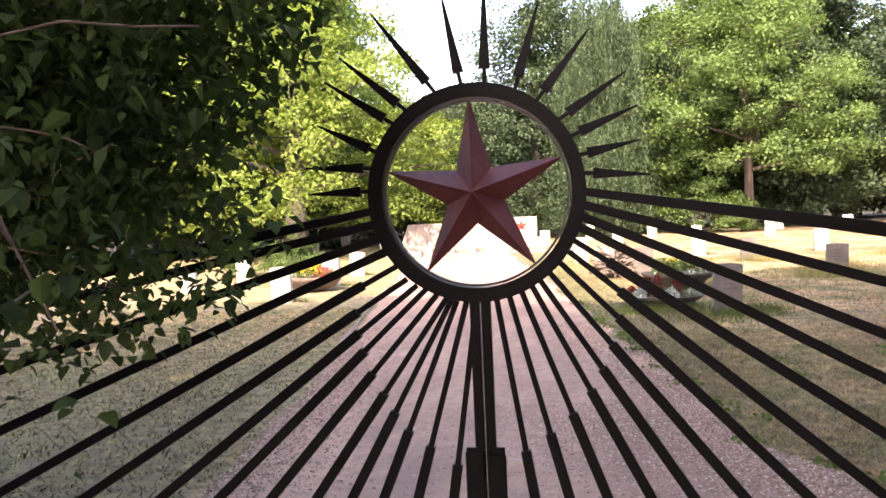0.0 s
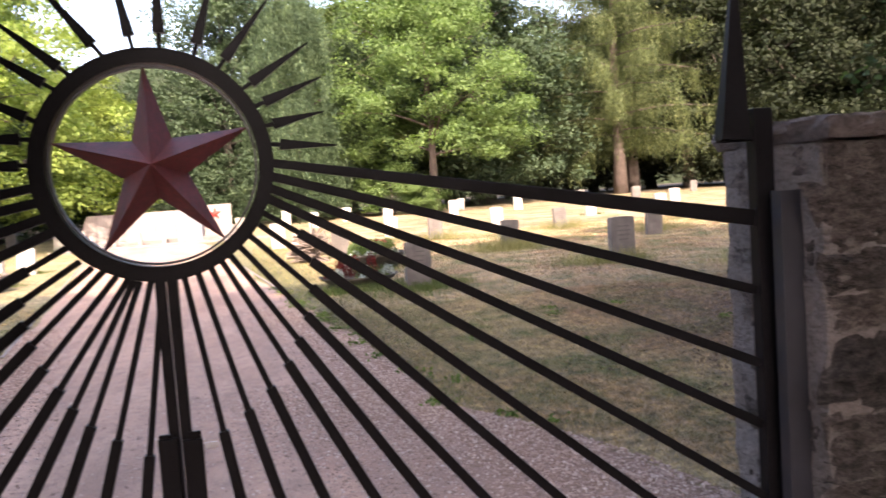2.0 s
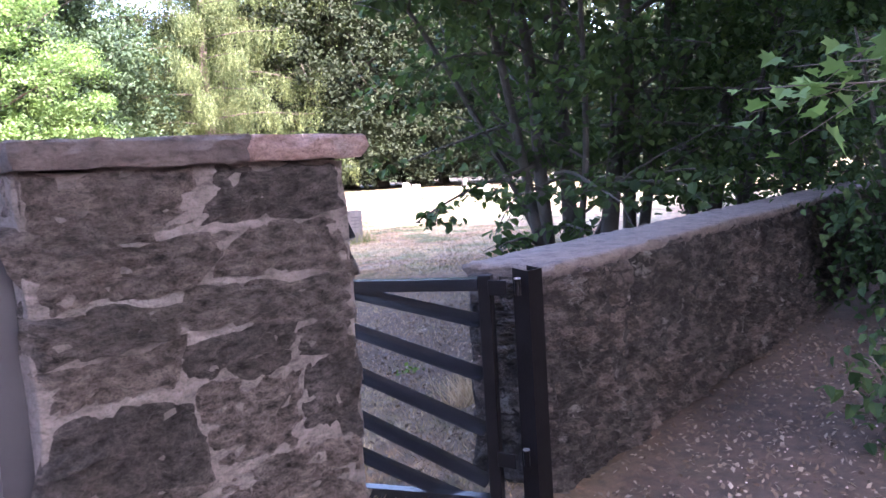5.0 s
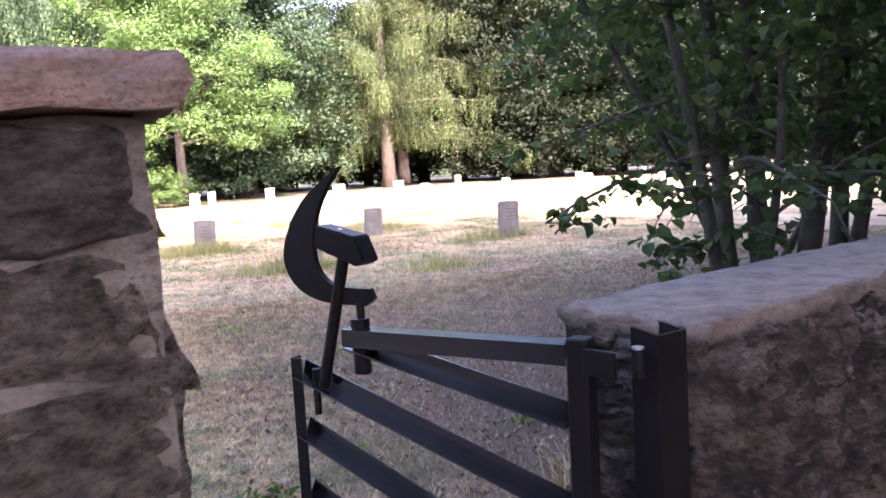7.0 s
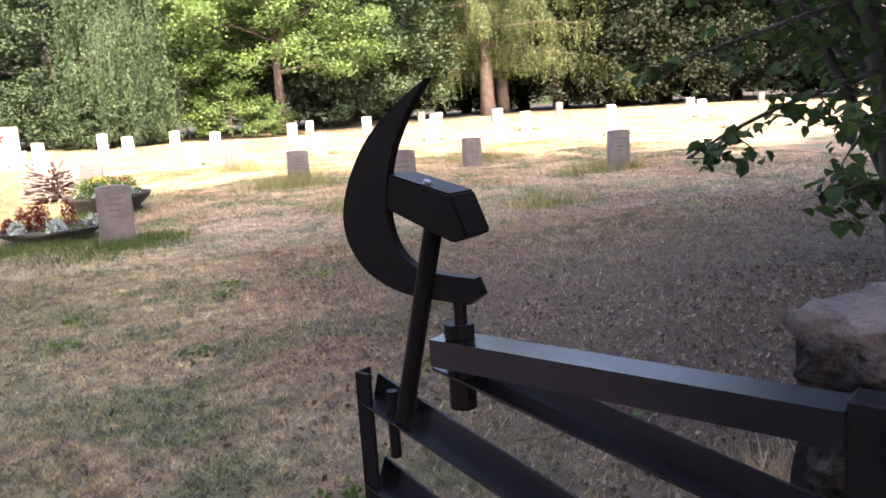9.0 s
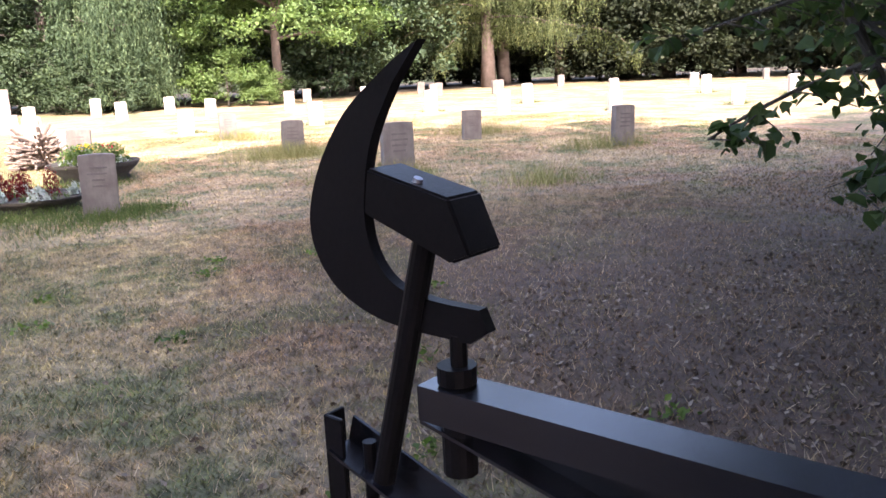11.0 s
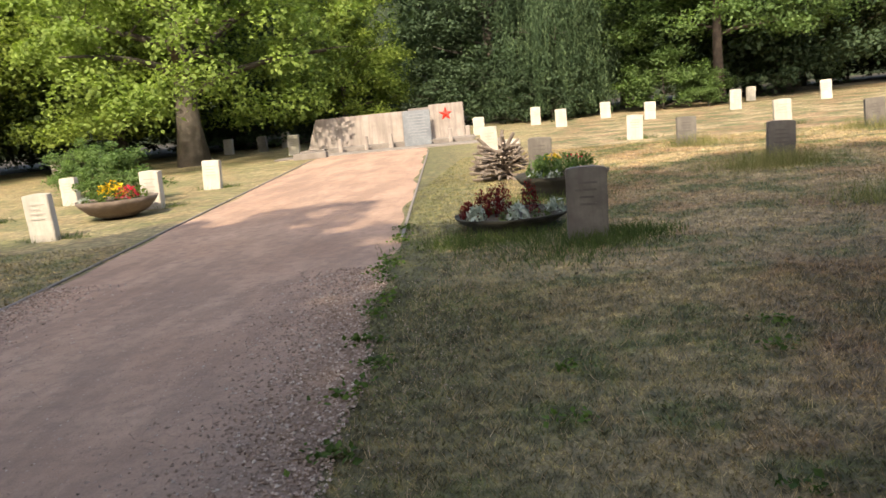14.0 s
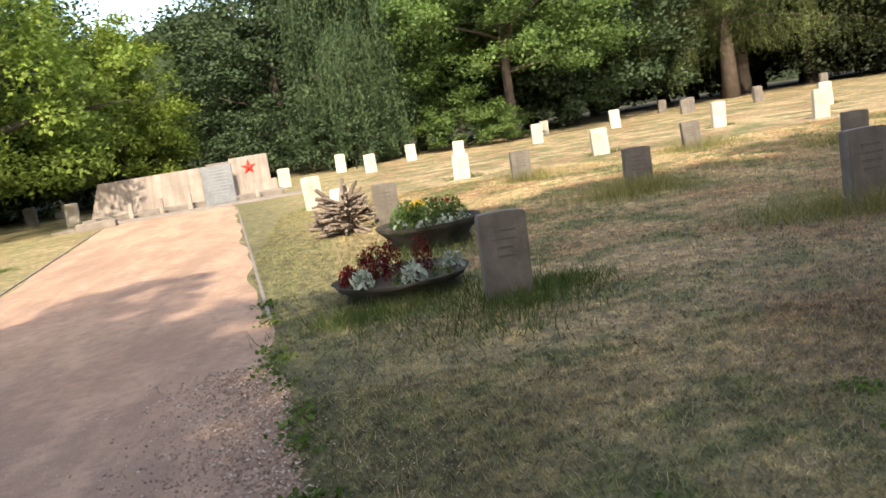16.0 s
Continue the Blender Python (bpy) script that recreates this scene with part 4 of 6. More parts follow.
for i, (x, y, grey) in enumerate(ROWS):
    master = MASTERS[i % 3][grey]
    wide, tall = SIZES.get(i, (1.0, 1.0))
    copy_thing(master, pose(x, y, ground_z(x, y), rng.uniform(-2.5, 2.5), rng.uniform(-2.5, 2.5), rng.uniform(-7, 5)) @ Matrix.Diagonal((wide, 1.0, tall, 1.0)))
# the three masters take places of their own
for ob, at in zip([m for pair in MASTERS for m in pair], ((-0.55, 32.3, 2), (5.92, 15.4, -3), (5.75, 32.2, 3), (9.8, 15.75, -5), (13.9, 23.0, -4), (2.68, 10.2, 3))):
    ob.matrix_basis = pose(at[0], at[1], ground_z(0, at[1]), 0, 1.5, at[2])
tilted = copy_thing(MASTERS[1][0], pose(1.32, 20.4, ground_z(0, 20.4) - 0.16, -18, 0, -8))


# ---- memorial ----
def memorial():
    y = 30.0
    z = ground_z(0, y)
    base = thing("memorial_wall", (-0.8, y, z), "pinkish concrete memorial wall with a red star, rain-streaked", "memorial", turn=4)
    bm = bmesh.new()
    plate(bm, ((-5.62, 0.12), (-5.22, 1.2), (-1.95, 1.2), (-1.95, 0.12)), 0.35, pose(0, 0, 0))
    bmesh.ops.bevel(bm, geom=list(bm.edges), offset=0.015, segments=2, affect="EDGES")
    part("long_panel", bm, M["concrete"], base)
    bm = bmesh.new()
    plate(bm, ((-1.2, 0.12), (-1.2, 1.33), (0.0, 1.33), (0.0, 0.12)), 0.35, pose(0, 0, 0))
    plate(bm, ((0.01, 0.0), (0.01, 0.5), (0.17, 0.5), (0.17, 0.0)), 0.35, pose(0, 0, 0))
    bmesh.ops.bevel(bm, geom=list(bm.edges), offset=0.015, segments=2, affect="EDGES")
    part("star_panel", bm, M["concrete"], base)
    bm = bmesh.new()
    box(bm, (-1.57, 0.6, 1.2), (0.85, 0.25, 0.12), None, 0.01)
    box(bm, (-1.57, 0.6, 0.57), (0.7, 0.2, 1.14), None, 0.01)
    part("back_block", bm, M["paving"], base, "dark block closing the gap")
    bm = bmesh.new()
    rim = []
    for k in range(10):
        r = 0.26 if k % 2 == 0 else 0.1
        a = radians(90 + 36 * k)
        rim.append(bm.verts.new((-0.62 + r * math.cos(a), -0.18, 0.97 + r * math.sin(a))))
    top = bm.verts.new((-0.62, -0.25, 0.97))
    for k in range(10):
        bm.faces.new((rim[k], rim[(k + 1) % 10], top))
    bm.faces.new(rim[::-1])
    bmesh.ops.recalc_face_normals(bm, faces=bm.faces)
    part("star", bm, M["red_bright"], base, "bright red raised star")
    bm = bmesh.new()
    box(bm, (-2.75, -0.1, 0.03), (6.1, 1.0, 0.26), None, 0.02)
    part("plinth", bm, M["paving"], base, "low dark stone plinth")
    pl = thing("plaque", (-2.35, y - 0.85, ground_z(0, y - 0.85)), "grey-blue slate plaque leaning before the memorial", "plaque", turn=4)
    bm = bmesh.new()
    box(bm, (0, 0, 0.6), (0.95, 0.12, 1.2), pose(0, 0, 0, -6), 0.012)
    part("slab", bm, M["slate"], pl)
    for k in range(9):
        bm = bmesh.new()
        box(bm, (0.02 * (k % 3), -0.064, 1.08 - k * 0.1), (0.5 + 0.08 * ((k * 7) % 4), 0.006, 0.03), pose(0, 0, 0, -6))
        part("inscription_line", bm, M["slate_line"], pl, "unreadable line of lettering")
    # short bollards carrying a rail in front
    for k, x in enumerate((-5.0, -4.1, -3.25, -1.2)):
        b = thing("bollard", (x, 28.75 + 0.06 * (x + 5), ground_z(0, 28.8)), "short square concrete bollard before the memorial", "bollard", group="bollards before the memorial", turn=4)
        bm = bmesh.new()
        box(bm, (0, 0, 0.24), (0.13, 0.13, 0.52), None, 0.015)
        part("shaft", bm, M["concrete"], b)
    r = thing("low_rail", (-3.2, 28.85, ground_z(0, 28.8)), "low dark metal rail between concrete bollards", "rail", turn=4)
    bm = bmesh.new()
    bar(bm, (-2.2, 0, 0.14), (-0.35, 0, 0.14), 0.05, 0.05)
    part("bar", bm, M["paving"], r)
    bm = bmesh.new()
    bar(bm, (1.3, 0, 0.14), (2.9, 0, 0.14), 0.05, 0.05)
    part("bar", bm, M["paving"], r)
    bm = bmesh.new()
    box(bm, (-3.2, 28.2, 0), (7.6, 1.3, 0.1), None, 0.02)
    s = tagged(new("pavement", mesh_of(bm, "pavement", M["paving"])), "dark paved strip before the memorial", "pavement", kind="structure")
    s.matrix_basis = pose(0, 0, ground_z(0, 28.2) - 0.01)
    bm = bmesh.new()
    box(bm, (-5.6, 27.2, 0.1), (1.1, 0.3, 0.22), None, 0.02)
    k = tagged(new("stone_bench", mesh_of(bm, "stone_bench", M["paving"])), "low dark stone block beside the path end", "bench")
    k.matrix_basis = pose(0, 0, ground_z(0, 27.2))


memorial()


# ---- trees ----
def limb_points(rng, start, way, length, steps, wander, sag):
    pts, d = [start.copy()], way.normalized()
    for i in range(steps):
        d = (d + Vector((rng.uniform(-1, 1), rng.uniform(-1, 1), rng.uniform(-1, 1))) * wander + Vector((0, 0, -sag))).normalized()
        pts.append(pts[-1] + d * length / steps)
    return pts


def tree_wood(rng, height, trunk_r, fork, spread, limbs, lean=0.04):
    """Trunk and limbs as one tapered mesh; returns it and the points where leaves may hang."""
    bm = bmesh.new()
    trunk = [Vector((0, 0, -0.2))]
    for i in range(1, 9):
        z = height * 0.92 * i / 8
        trunk.append(Vector((rng.uniform(-1, 1) * lean * z * 0.4, rng.uniform(-1, 1) * lean * z * 0.4, z)))
    radii = [trunk_r * (1.35 if i == 0 else max(0.08, (1 - i / 8.6))) for i in range(9)]
    tube(bm, trunk, radii, 9)
    ends = []
    for k in range(limbs):
        f = fork + (0.95 - fork) * (k + rng.random()) / limbs
        i = min(7, int(f * 8))
        p = trunk[i].lerp(trunk[i + 1], f * 8 - i)
        a = k * 2.4 + rng.uniform(-0.4, 0.4)
        reach = spread * (1.0 - 0.65 * max(0.0, (f - 0.45) / 0.55)) * rng.uniform(0.75, 1.1)
        pts = limb_points(rng, p, Vector((math.cos(a), math.sin(a), 0.25 + 0.7 * f)), reach, 5, 0.16, 0.03)
        r0 = radii[i] * 0.45
        tube(bm, pts, [r0 * (1 - 0.85 * j / 5) for j in range(6)], 5)
        ends.extend(pts[2:])
        for j in (2, 3, 4):
            q = limb_points(rng, pts[j], Vector((rng.uniform(-1, 1), rng.uniform(-1, 1), rng.uniform(-0.1, 0.7))), reach * 0.4, 3, 0.2, 0.05)
            tube(bm, q, [r0 * 0.3 * (1 - 0.8 * i2 / 3) for i2 in range(4)], 4)
            ends.extend(q[1:])
    return bm, ends


def broadleaf(name, height, spread, trunk_r, leaf, n_leaves, leaf_size, seed, label, fork=0.3, limbs=15, clump=0.85, bark="bark", skirt=0.0, per_clump=170, deep=0.85):
    rng, nr = random.Random(seed), np.random.default_rng(seed)
    t = thing(name, (0, 0, 0), label, "tree")
    bm, ends = tree_wood(rng, height, trunk_r, fork, spread, limbs)
    part("trunk", bm, M[bark], t, smooth=True)
    e = np.array([tuple(p) for p in ends])
    many = max(40, n_leaves // per_clump)
    pick = e[nr.integers(0, len(e), many)] + nr.normal(0, clump * 0.5, (many, 3))
    if skirt:
        extra = many // 2
        a, r = nr.uniform(0, 6.283, extra), spread * np.sqrt(nr.uniform(0.3, 1, extra))
        pick = np.concatenate([pick, np.stack([r * np.cos(a), r * np.sin(a), nr.uniform(skirt, height * 0.55, extra)], 1)])
    per = n_leaves // len(pick)
    # each clump is a shallow dome of leaves with a ragged rim
    q = nr.normal(0, 1, (len(pick) * per, 3))
    q = q / np.linalg.norm(q, axis=1)[:, None]
    q[:, 2] = np.where(q[:, 2] < -0.25, -q[:, 2], q[:, 2])
    size = np.repeat(nr.uniform(0.6, 1.3, len(pick)), per)[:, None] * clump
    c = np.repeat(pick, per, 0) + q * size * np.array([0.95, 0.95, deep]) * nr.uniform(0.45, 1.12, (len(q), 1))
    out = q + 0.5 * c / np.linalg.norm(c - np.array([0, 0, height * 0.4]), axis=1)[:, None] * np.array([1, 1, 0.3])
    crown = new("crown", leaves_mesh("crown", c, leaf_size, M[leaf], nr, 0.35, 0.7, outward=out / np.linalg.norm(out, axis=1)[:, None]))
    crown.parent = t
    return t


def weeping(height, spread, seed, leaf, label, n_strands, leaf_size, low):
    rng, nr = random.Random(seed), np.random.default_rng(seed)
    t = thing("weeping_tree", (0, 0, 0), label, "tree")
    bm, ends = tree_wood(rng, height, 0.3, 0.35, spread, 14)
    part("trunk", bm, M["bark"], t, smooth=True)
    e = np.array([tuple(p) for p in ends])
    cs = []
    for k in range(n_strands // 9):
        centre, fall = e[nr.integers(0, len(e))] + nr.normal(0, 0.4, 3), nr.uniform(2.0, 5.5)
        for j in range(9):
            p = centre + nr.normal(0, 1, 3) * np.array([0.22, 0.22, 0.3])
            drop = min(p[2] - low * nr.uniform(0.3, 2.0), fall * nr.uniform(0.7, 1.1))
            if drop < 0.4:
                continue
            m = int(drop / 0.06)
            s = np.linspace(0, 1, m)[:, None]
            cs.append(p + np.concatenate([p[:2] * 0.1 * s, -drop * s], 1) + nr.normal(0, 0.05, (m, 3)))
    crown = new("crown", leaves_mesh("crown", np.concatenate(cs), leaf_size * 1.5, M[leaf], nr, 1.35, 0.32))
    crown.parent = t
    return t


def larch(height, spread, seed, label, n_twigs=5200):
    """Drooping branches hung with thin needle twigs."""
    rng, nr = random.Random(seed), np.random.default_rng(seed)
    t = thing("larch_tree", (0, 0, 0), label, "tree")
    bm = bmesh.new()
    trunk = [Vector((rng.uniform(-0.1, 0.1), rng.uniform(-0.1, 0.1), height * i / 8 - (0.2 if i == 0 else 0))) for i in range(9)]
    tube(bm, trunk, [0.42 * (1.25 if i == 0 else 1 - i / 8.4) for i in range(9)], 10)
    ends = []
    for k in range(46):
        z = 3.6 + (height - 4.2) * (k / 46) ** 1.1
        a = k * 2.4 + rng.uniform(-0.3, 0.3)
        reach = spread * (0.9 - 0.72 * z / height) * rng.uniform(0.7, 1.15)
        pts = limb_points(rng, Vector((0, 0, z)), Vector((math.cos(a), math.sin(a), 0.2)), reach, 6, 0.1, 0.07)
        pts[-1].z += 0.25
        tube(bm, pts, [0.07 * (1 - 0.85 * j / 6) for j in range(7)], 4)
        for j in range(6):
            for s in range(5):
                ends.append(pts[j + 1].lerp(pts[j], s / 5))
    part("trunk", bm, M["bark_red"], t, smooth=True)
    e = np.array([tuple(p) for p in ends])
    cs = []
    for k in range(n_twigs):
        p = e[nr.integers(0, len(e))] + nr.normal(0, 0.22, 3)
        drop = nr.uniform(0.3, 1.7)
        m = max(3, int(drop / 0.12))
        s = np.linspace(0, 1, m)[:, None]
        sway = nr.normal(0, 0.25, 3) * np.array([1, 1, 0])
        cs.append(p + s * sway + np.array([0, 0, -1.0]) * s * drop + nr.normal(0, 0.035, (m, 3)))
    crown = new("crown", leaves_mesh("crown", np.concatenate(cs), 0.2, M["needle"], nr, 0.9, 0.26))
    crown.parent = t
    return t


def put_at(ob, x, y, turn=0.0, size=1.0, label=""):
    ob.matrix_basis = pose(x, y, ground_z(x, y), 0, 0, turn) @ Matrix.Scale(size, 4)
    if label:
        ob["label"] = label


def again(ob, x, y, turn=0.0, size=1.0, label=""):
    c = copy_thing(ob, Matrix())
    c.scale = (1, 1, 1)
    put_at(c, x, y, turn, size, label)
    return c


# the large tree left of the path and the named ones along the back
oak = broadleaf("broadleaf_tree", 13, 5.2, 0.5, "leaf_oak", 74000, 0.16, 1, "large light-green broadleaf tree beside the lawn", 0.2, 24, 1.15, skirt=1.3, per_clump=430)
put_at(oak, -10.75, 29.6)
bm = bmesh.new()
tube(bm, [Vector(v) for v in ((0.1, -0.2, 3.2), (0.4, -1.4, 4.2), (1.0, -2.2, 4.65), (1.8, -2.6, 4.75), (2.5, -2.8, 4.5), (3.3, -2.9, 4.55))], [0.17, 0.14, 0.12, 0.1, 0.08, 0.03], 7)
part("limb", bm, M["bark_red"], oak, "bare sunlit limb", smooth=True)
golden = broadleaf("small_tree", 6.5, 3.2, 0.16, "leaf_yellow", 30000, 0.14, 2, "yellow-green small tree behind the memorial", 0.18, 14, 0.85, skirt=0.8, per_clump=300)
put_at(golden, -7.2, 38.2)
green = broadleaf("broadleaf_tree", 14, 5.6, 0.26, "leaf_bright", 64000, 0.165, 3, "bright green broadleaf tree at the wood's edge", 0.22, 26, 1.0, bark="bark_red", skirt=2.6, per_clump=260)
put_at(green, 9.8, 40.5)
weep = weeping(14, 4.2, 4, "leaf_blue", "weeping beech with hanging grey-green curtains", 1700, 0.12, 0.6)
put_at(weep, 3.2, 43.0)
weep_low = weeping(6.0, 2.6, 44, "leaf_blue", "low weeping shrub with trailing grey-green branches", 1500, 0.11, 0.3)
put_at(weep_low, 2.6, 40.2)
big_larch = larch(23, 10.5, 5, "tall larch with drooping yellow-green twigs and reddish trunk", 15000)
put_at(big_larch, 24.0, 47.0)
again(big_larch, 30.6, 49.5, 130, 0.9)
again(big_larch, 27.0, 51.0, 70, 1.0)
again(big_larch, 16.5, 53.5, 250, 0.85)
dark_a = broadleaf("broadleaf_tree", 15, 5.8, 0.36, "leaf_dark", 56000, 0.2, 6, "dark green tree of the wood behind the graves", 0.12, 22, 1.1, skirt=0.8)
put_at(dark_a, -1.2, 49.0)
dark_b = broadleaf("broadleaf_tree", 14, 5.0, 0.3, "leaf_mid", 56000, 0.2, 7, "mid-green tree of the wood behind the graves", 0.15, 20, 1.0, skirt=1.0)
put_at(dark_b, 6.5, 51.0)
dark_c = broadleaf("broadleaf_tree", 15, 6.2, 0.4, "leaf_shadowed", 50000, 0.21, 17, "deep dark tree with shade painted into its leaves", 0.1, 24, 1.1, skirt=0.6)
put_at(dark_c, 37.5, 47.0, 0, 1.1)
rng = random.Random(21)
WOOD = [(-8.5, 47), (-14, 42), (-17, 36), (-22, 41), (-25, 33), (-30, 27), (-28, 38), (-33, 20), (-6, 55), (3, 56), (11, 56), (14, 47), (19, 58), (25, 60), (33, 60),
        (36, 50), (41, 47), (45, 41), (47, 35), (50, 29), (52, 22), (-36, 12), (-12, 52), (-20, 48), (50, 14), (20, 61), (29, 62), (40, 54), (14.5, 58), (44, 47), (34, 56)]
for i, (x, y) in enumerate(WOOD):
    low = -14 < x < -4 and y > 44
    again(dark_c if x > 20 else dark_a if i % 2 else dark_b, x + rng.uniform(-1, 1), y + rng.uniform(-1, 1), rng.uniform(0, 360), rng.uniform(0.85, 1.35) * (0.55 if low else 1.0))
again(golden, -17.5, 33.5, 80, 1.35, "light green young tree beside the lawn")
again(golden, -23.0, 25.5, 200, 1.5, "light green young tree beside the lawn")
# low undergrowth that closes the wood's edge
bush = broadleaf("bush", 2.6, 2.2, 0.07, "leaf_dark", 9000, 0.15, 9, "dark green bush at the foot of the wood", 0.05, 12, 0.6, skirt=0.1)
put_at(bush, -3.0, 44.0)
bush_deep = broadleaf("bush", 2.8, 2.3, 0.07, "leaf_shadowed", 8000, 0.16, 19, "dark bush at the foot of the wood, shade painted into its leaves", 0.05, 12, 0.6, skirt=0.1)
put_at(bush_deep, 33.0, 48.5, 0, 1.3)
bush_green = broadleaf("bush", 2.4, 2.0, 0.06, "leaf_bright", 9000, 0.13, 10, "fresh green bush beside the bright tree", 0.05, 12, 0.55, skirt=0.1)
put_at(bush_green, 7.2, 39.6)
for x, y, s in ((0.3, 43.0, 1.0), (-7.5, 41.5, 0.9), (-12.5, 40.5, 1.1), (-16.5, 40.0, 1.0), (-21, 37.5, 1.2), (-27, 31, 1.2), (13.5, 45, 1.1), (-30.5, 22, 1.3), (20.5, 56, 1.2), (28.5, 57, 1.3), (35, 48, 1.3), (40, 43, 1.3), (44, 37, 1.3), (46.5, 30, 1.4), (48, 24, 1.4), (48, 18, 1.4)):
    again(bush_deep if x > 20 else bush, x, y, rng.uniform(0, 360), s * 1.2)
again(bush_green, 9.0, 38.8, 90, 0.6)
again(bush, 2.2, 39.0, 40, 0.8)
again(bush, -11.6, 38.0, 130, 1.1)
again(bush, 0.9, 40.0, 200, 0.75)

def far_wood():
    """A distant wooded rise that shuts the view behind the trees."""
    bm = bmesh.new()
    rows = []
    for k in range(181):
        a = radians(k * 2 - 90)
        r = 92 + 6 * noise.noise(Vector((k * 0.31, 0, 0)))
        top = 18 + 3.5 * noise.noise(Vector((k * 0.23, 5, 0))) + 2.2 * noise.noise(Vector((k * 0.9, 9, 0)))
        rows.append([bm.verts.new((r * math.sin(a), 15 + r * math.cos(a), z)) for z in (-2, top * 0.5, top)])
    for p, q in zip(rows, rows[1:]):
        for j in range(2):
            bm.faces.new((p[j], q[j], q[j + 1], p[j + 1]))
    return tagged(new("backdrop", mesh_of(bm, "backdrop", M["far_wood"], True)), "distant dark green wood closing the view", "wood", kind="structure")


far_wood()

# unseen trees added outside the wall to block skylight from the bank
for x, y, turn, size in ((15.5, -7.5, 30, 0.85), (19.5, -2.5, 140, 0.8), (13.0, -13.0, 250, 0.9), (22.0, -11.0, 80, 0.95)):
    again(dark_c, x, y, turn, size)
# trees outside the gate, behind the walk, that shade it
shade = broadleaf("broadleaf_tree", 15, 5.6, 0.4, "leaf_mid", 11500, 0.4, 12, "tall broadleaf tree outside the cemetery wall", 0.52, 24, 1.1, per_clump=105, deep=0.6)
put_at(shade, -4.5, -6.0, 0, 1.15)
for x, y, turn, size in ((3.4, -6.0, 100, 1.28), (10.2, -5.5, 200, 1.22), (17.0, -5.0, 300, 1.15), (-12.0, -6.5, 45, 1.1), (24.5, -5.0, 150, 1.1), (7.2, -9.0, 20, 1.55),
                         (-0.6, -12.0, 260, 1.08), (5.0, -12.5, 330, 1.05), (-7.0, -12.5, 60, 1.05), (11.5, -13.0, 110, 1.08)):
    again(shade, x, y, turn, size)


# ---- shrubs close to the walk ----
PLAIN_LEAF = ((0.4, 0), (0, 0), (0.3, 0.34), (0.7, 0.24), (1.0, 0.0), (0.7, -0.24), (0.3, -0.34))
MAPLE_LEAF = ((0.36, 0), (0, 0), (-0.08, 0.3), (0.14, 0.27), (0.3, 0.62), (0.42, 0.42), (0.72, 0.44), (0.62, 0.2), (1.0, 0.0), (0.62, -0.2), (0.72, -0.44), (0.42, -0.42), (0.3, -0.62), (0.14, -0.27), (-0.08, -0.3))


def broad_leaves(name, centres, size, material, nr, droop=0.5, shape=PLAIN_LEAF):
    """Larger leaves cut to an outline that fans out from a point on the folded midrib."""
    c = np.asarray(centres, float)
    outline = np.array(shape)
    many = len(outline)
    k = len(c)
    yaw, tilt, roll = nr.uniform(0, 2 * np.pi, k), nr.normal(-droop, 0.35, k), nr.normal(0, 0.45, k)
    s = size * nr.uniform(0.45, 1.25, k)
    d = np.stack([np.cos(yaw) * np.cos(tilt), np.sin(yaw) * np.cos(tilt), np.sin(tilt)], 1)
    e = np.stack([-np.sin(yaw), np.cos(yaw), np.zeros(k)], 1)
    up = np.cross(d, e)
    e2 = e * np.cos(roll)[:, None] + up * np.sin(roll)[:, None]
    n2 = np.cross(d, e2)
    v = c[:, None] + (outline[None, :, :1] * d[:, None] + outline[None, :, 1:] * e2[:, None] + (np.abs(outline[None, :, 1:]) * 0.35 - outline[None, :, :1] ** 2 * 0.18) * n2[:, None]) * s[:, None, None]
    i = np.arange(k)[:, None] * many
    tris = np.array([(0, j, j + 1 if j + 1 < many else 1) for j in range(1, many)])
    f = np.concatenate([i + t[None] for t in tris], 0)
    return raw_mesh(name, v.reshape(-1, 3), f, material)


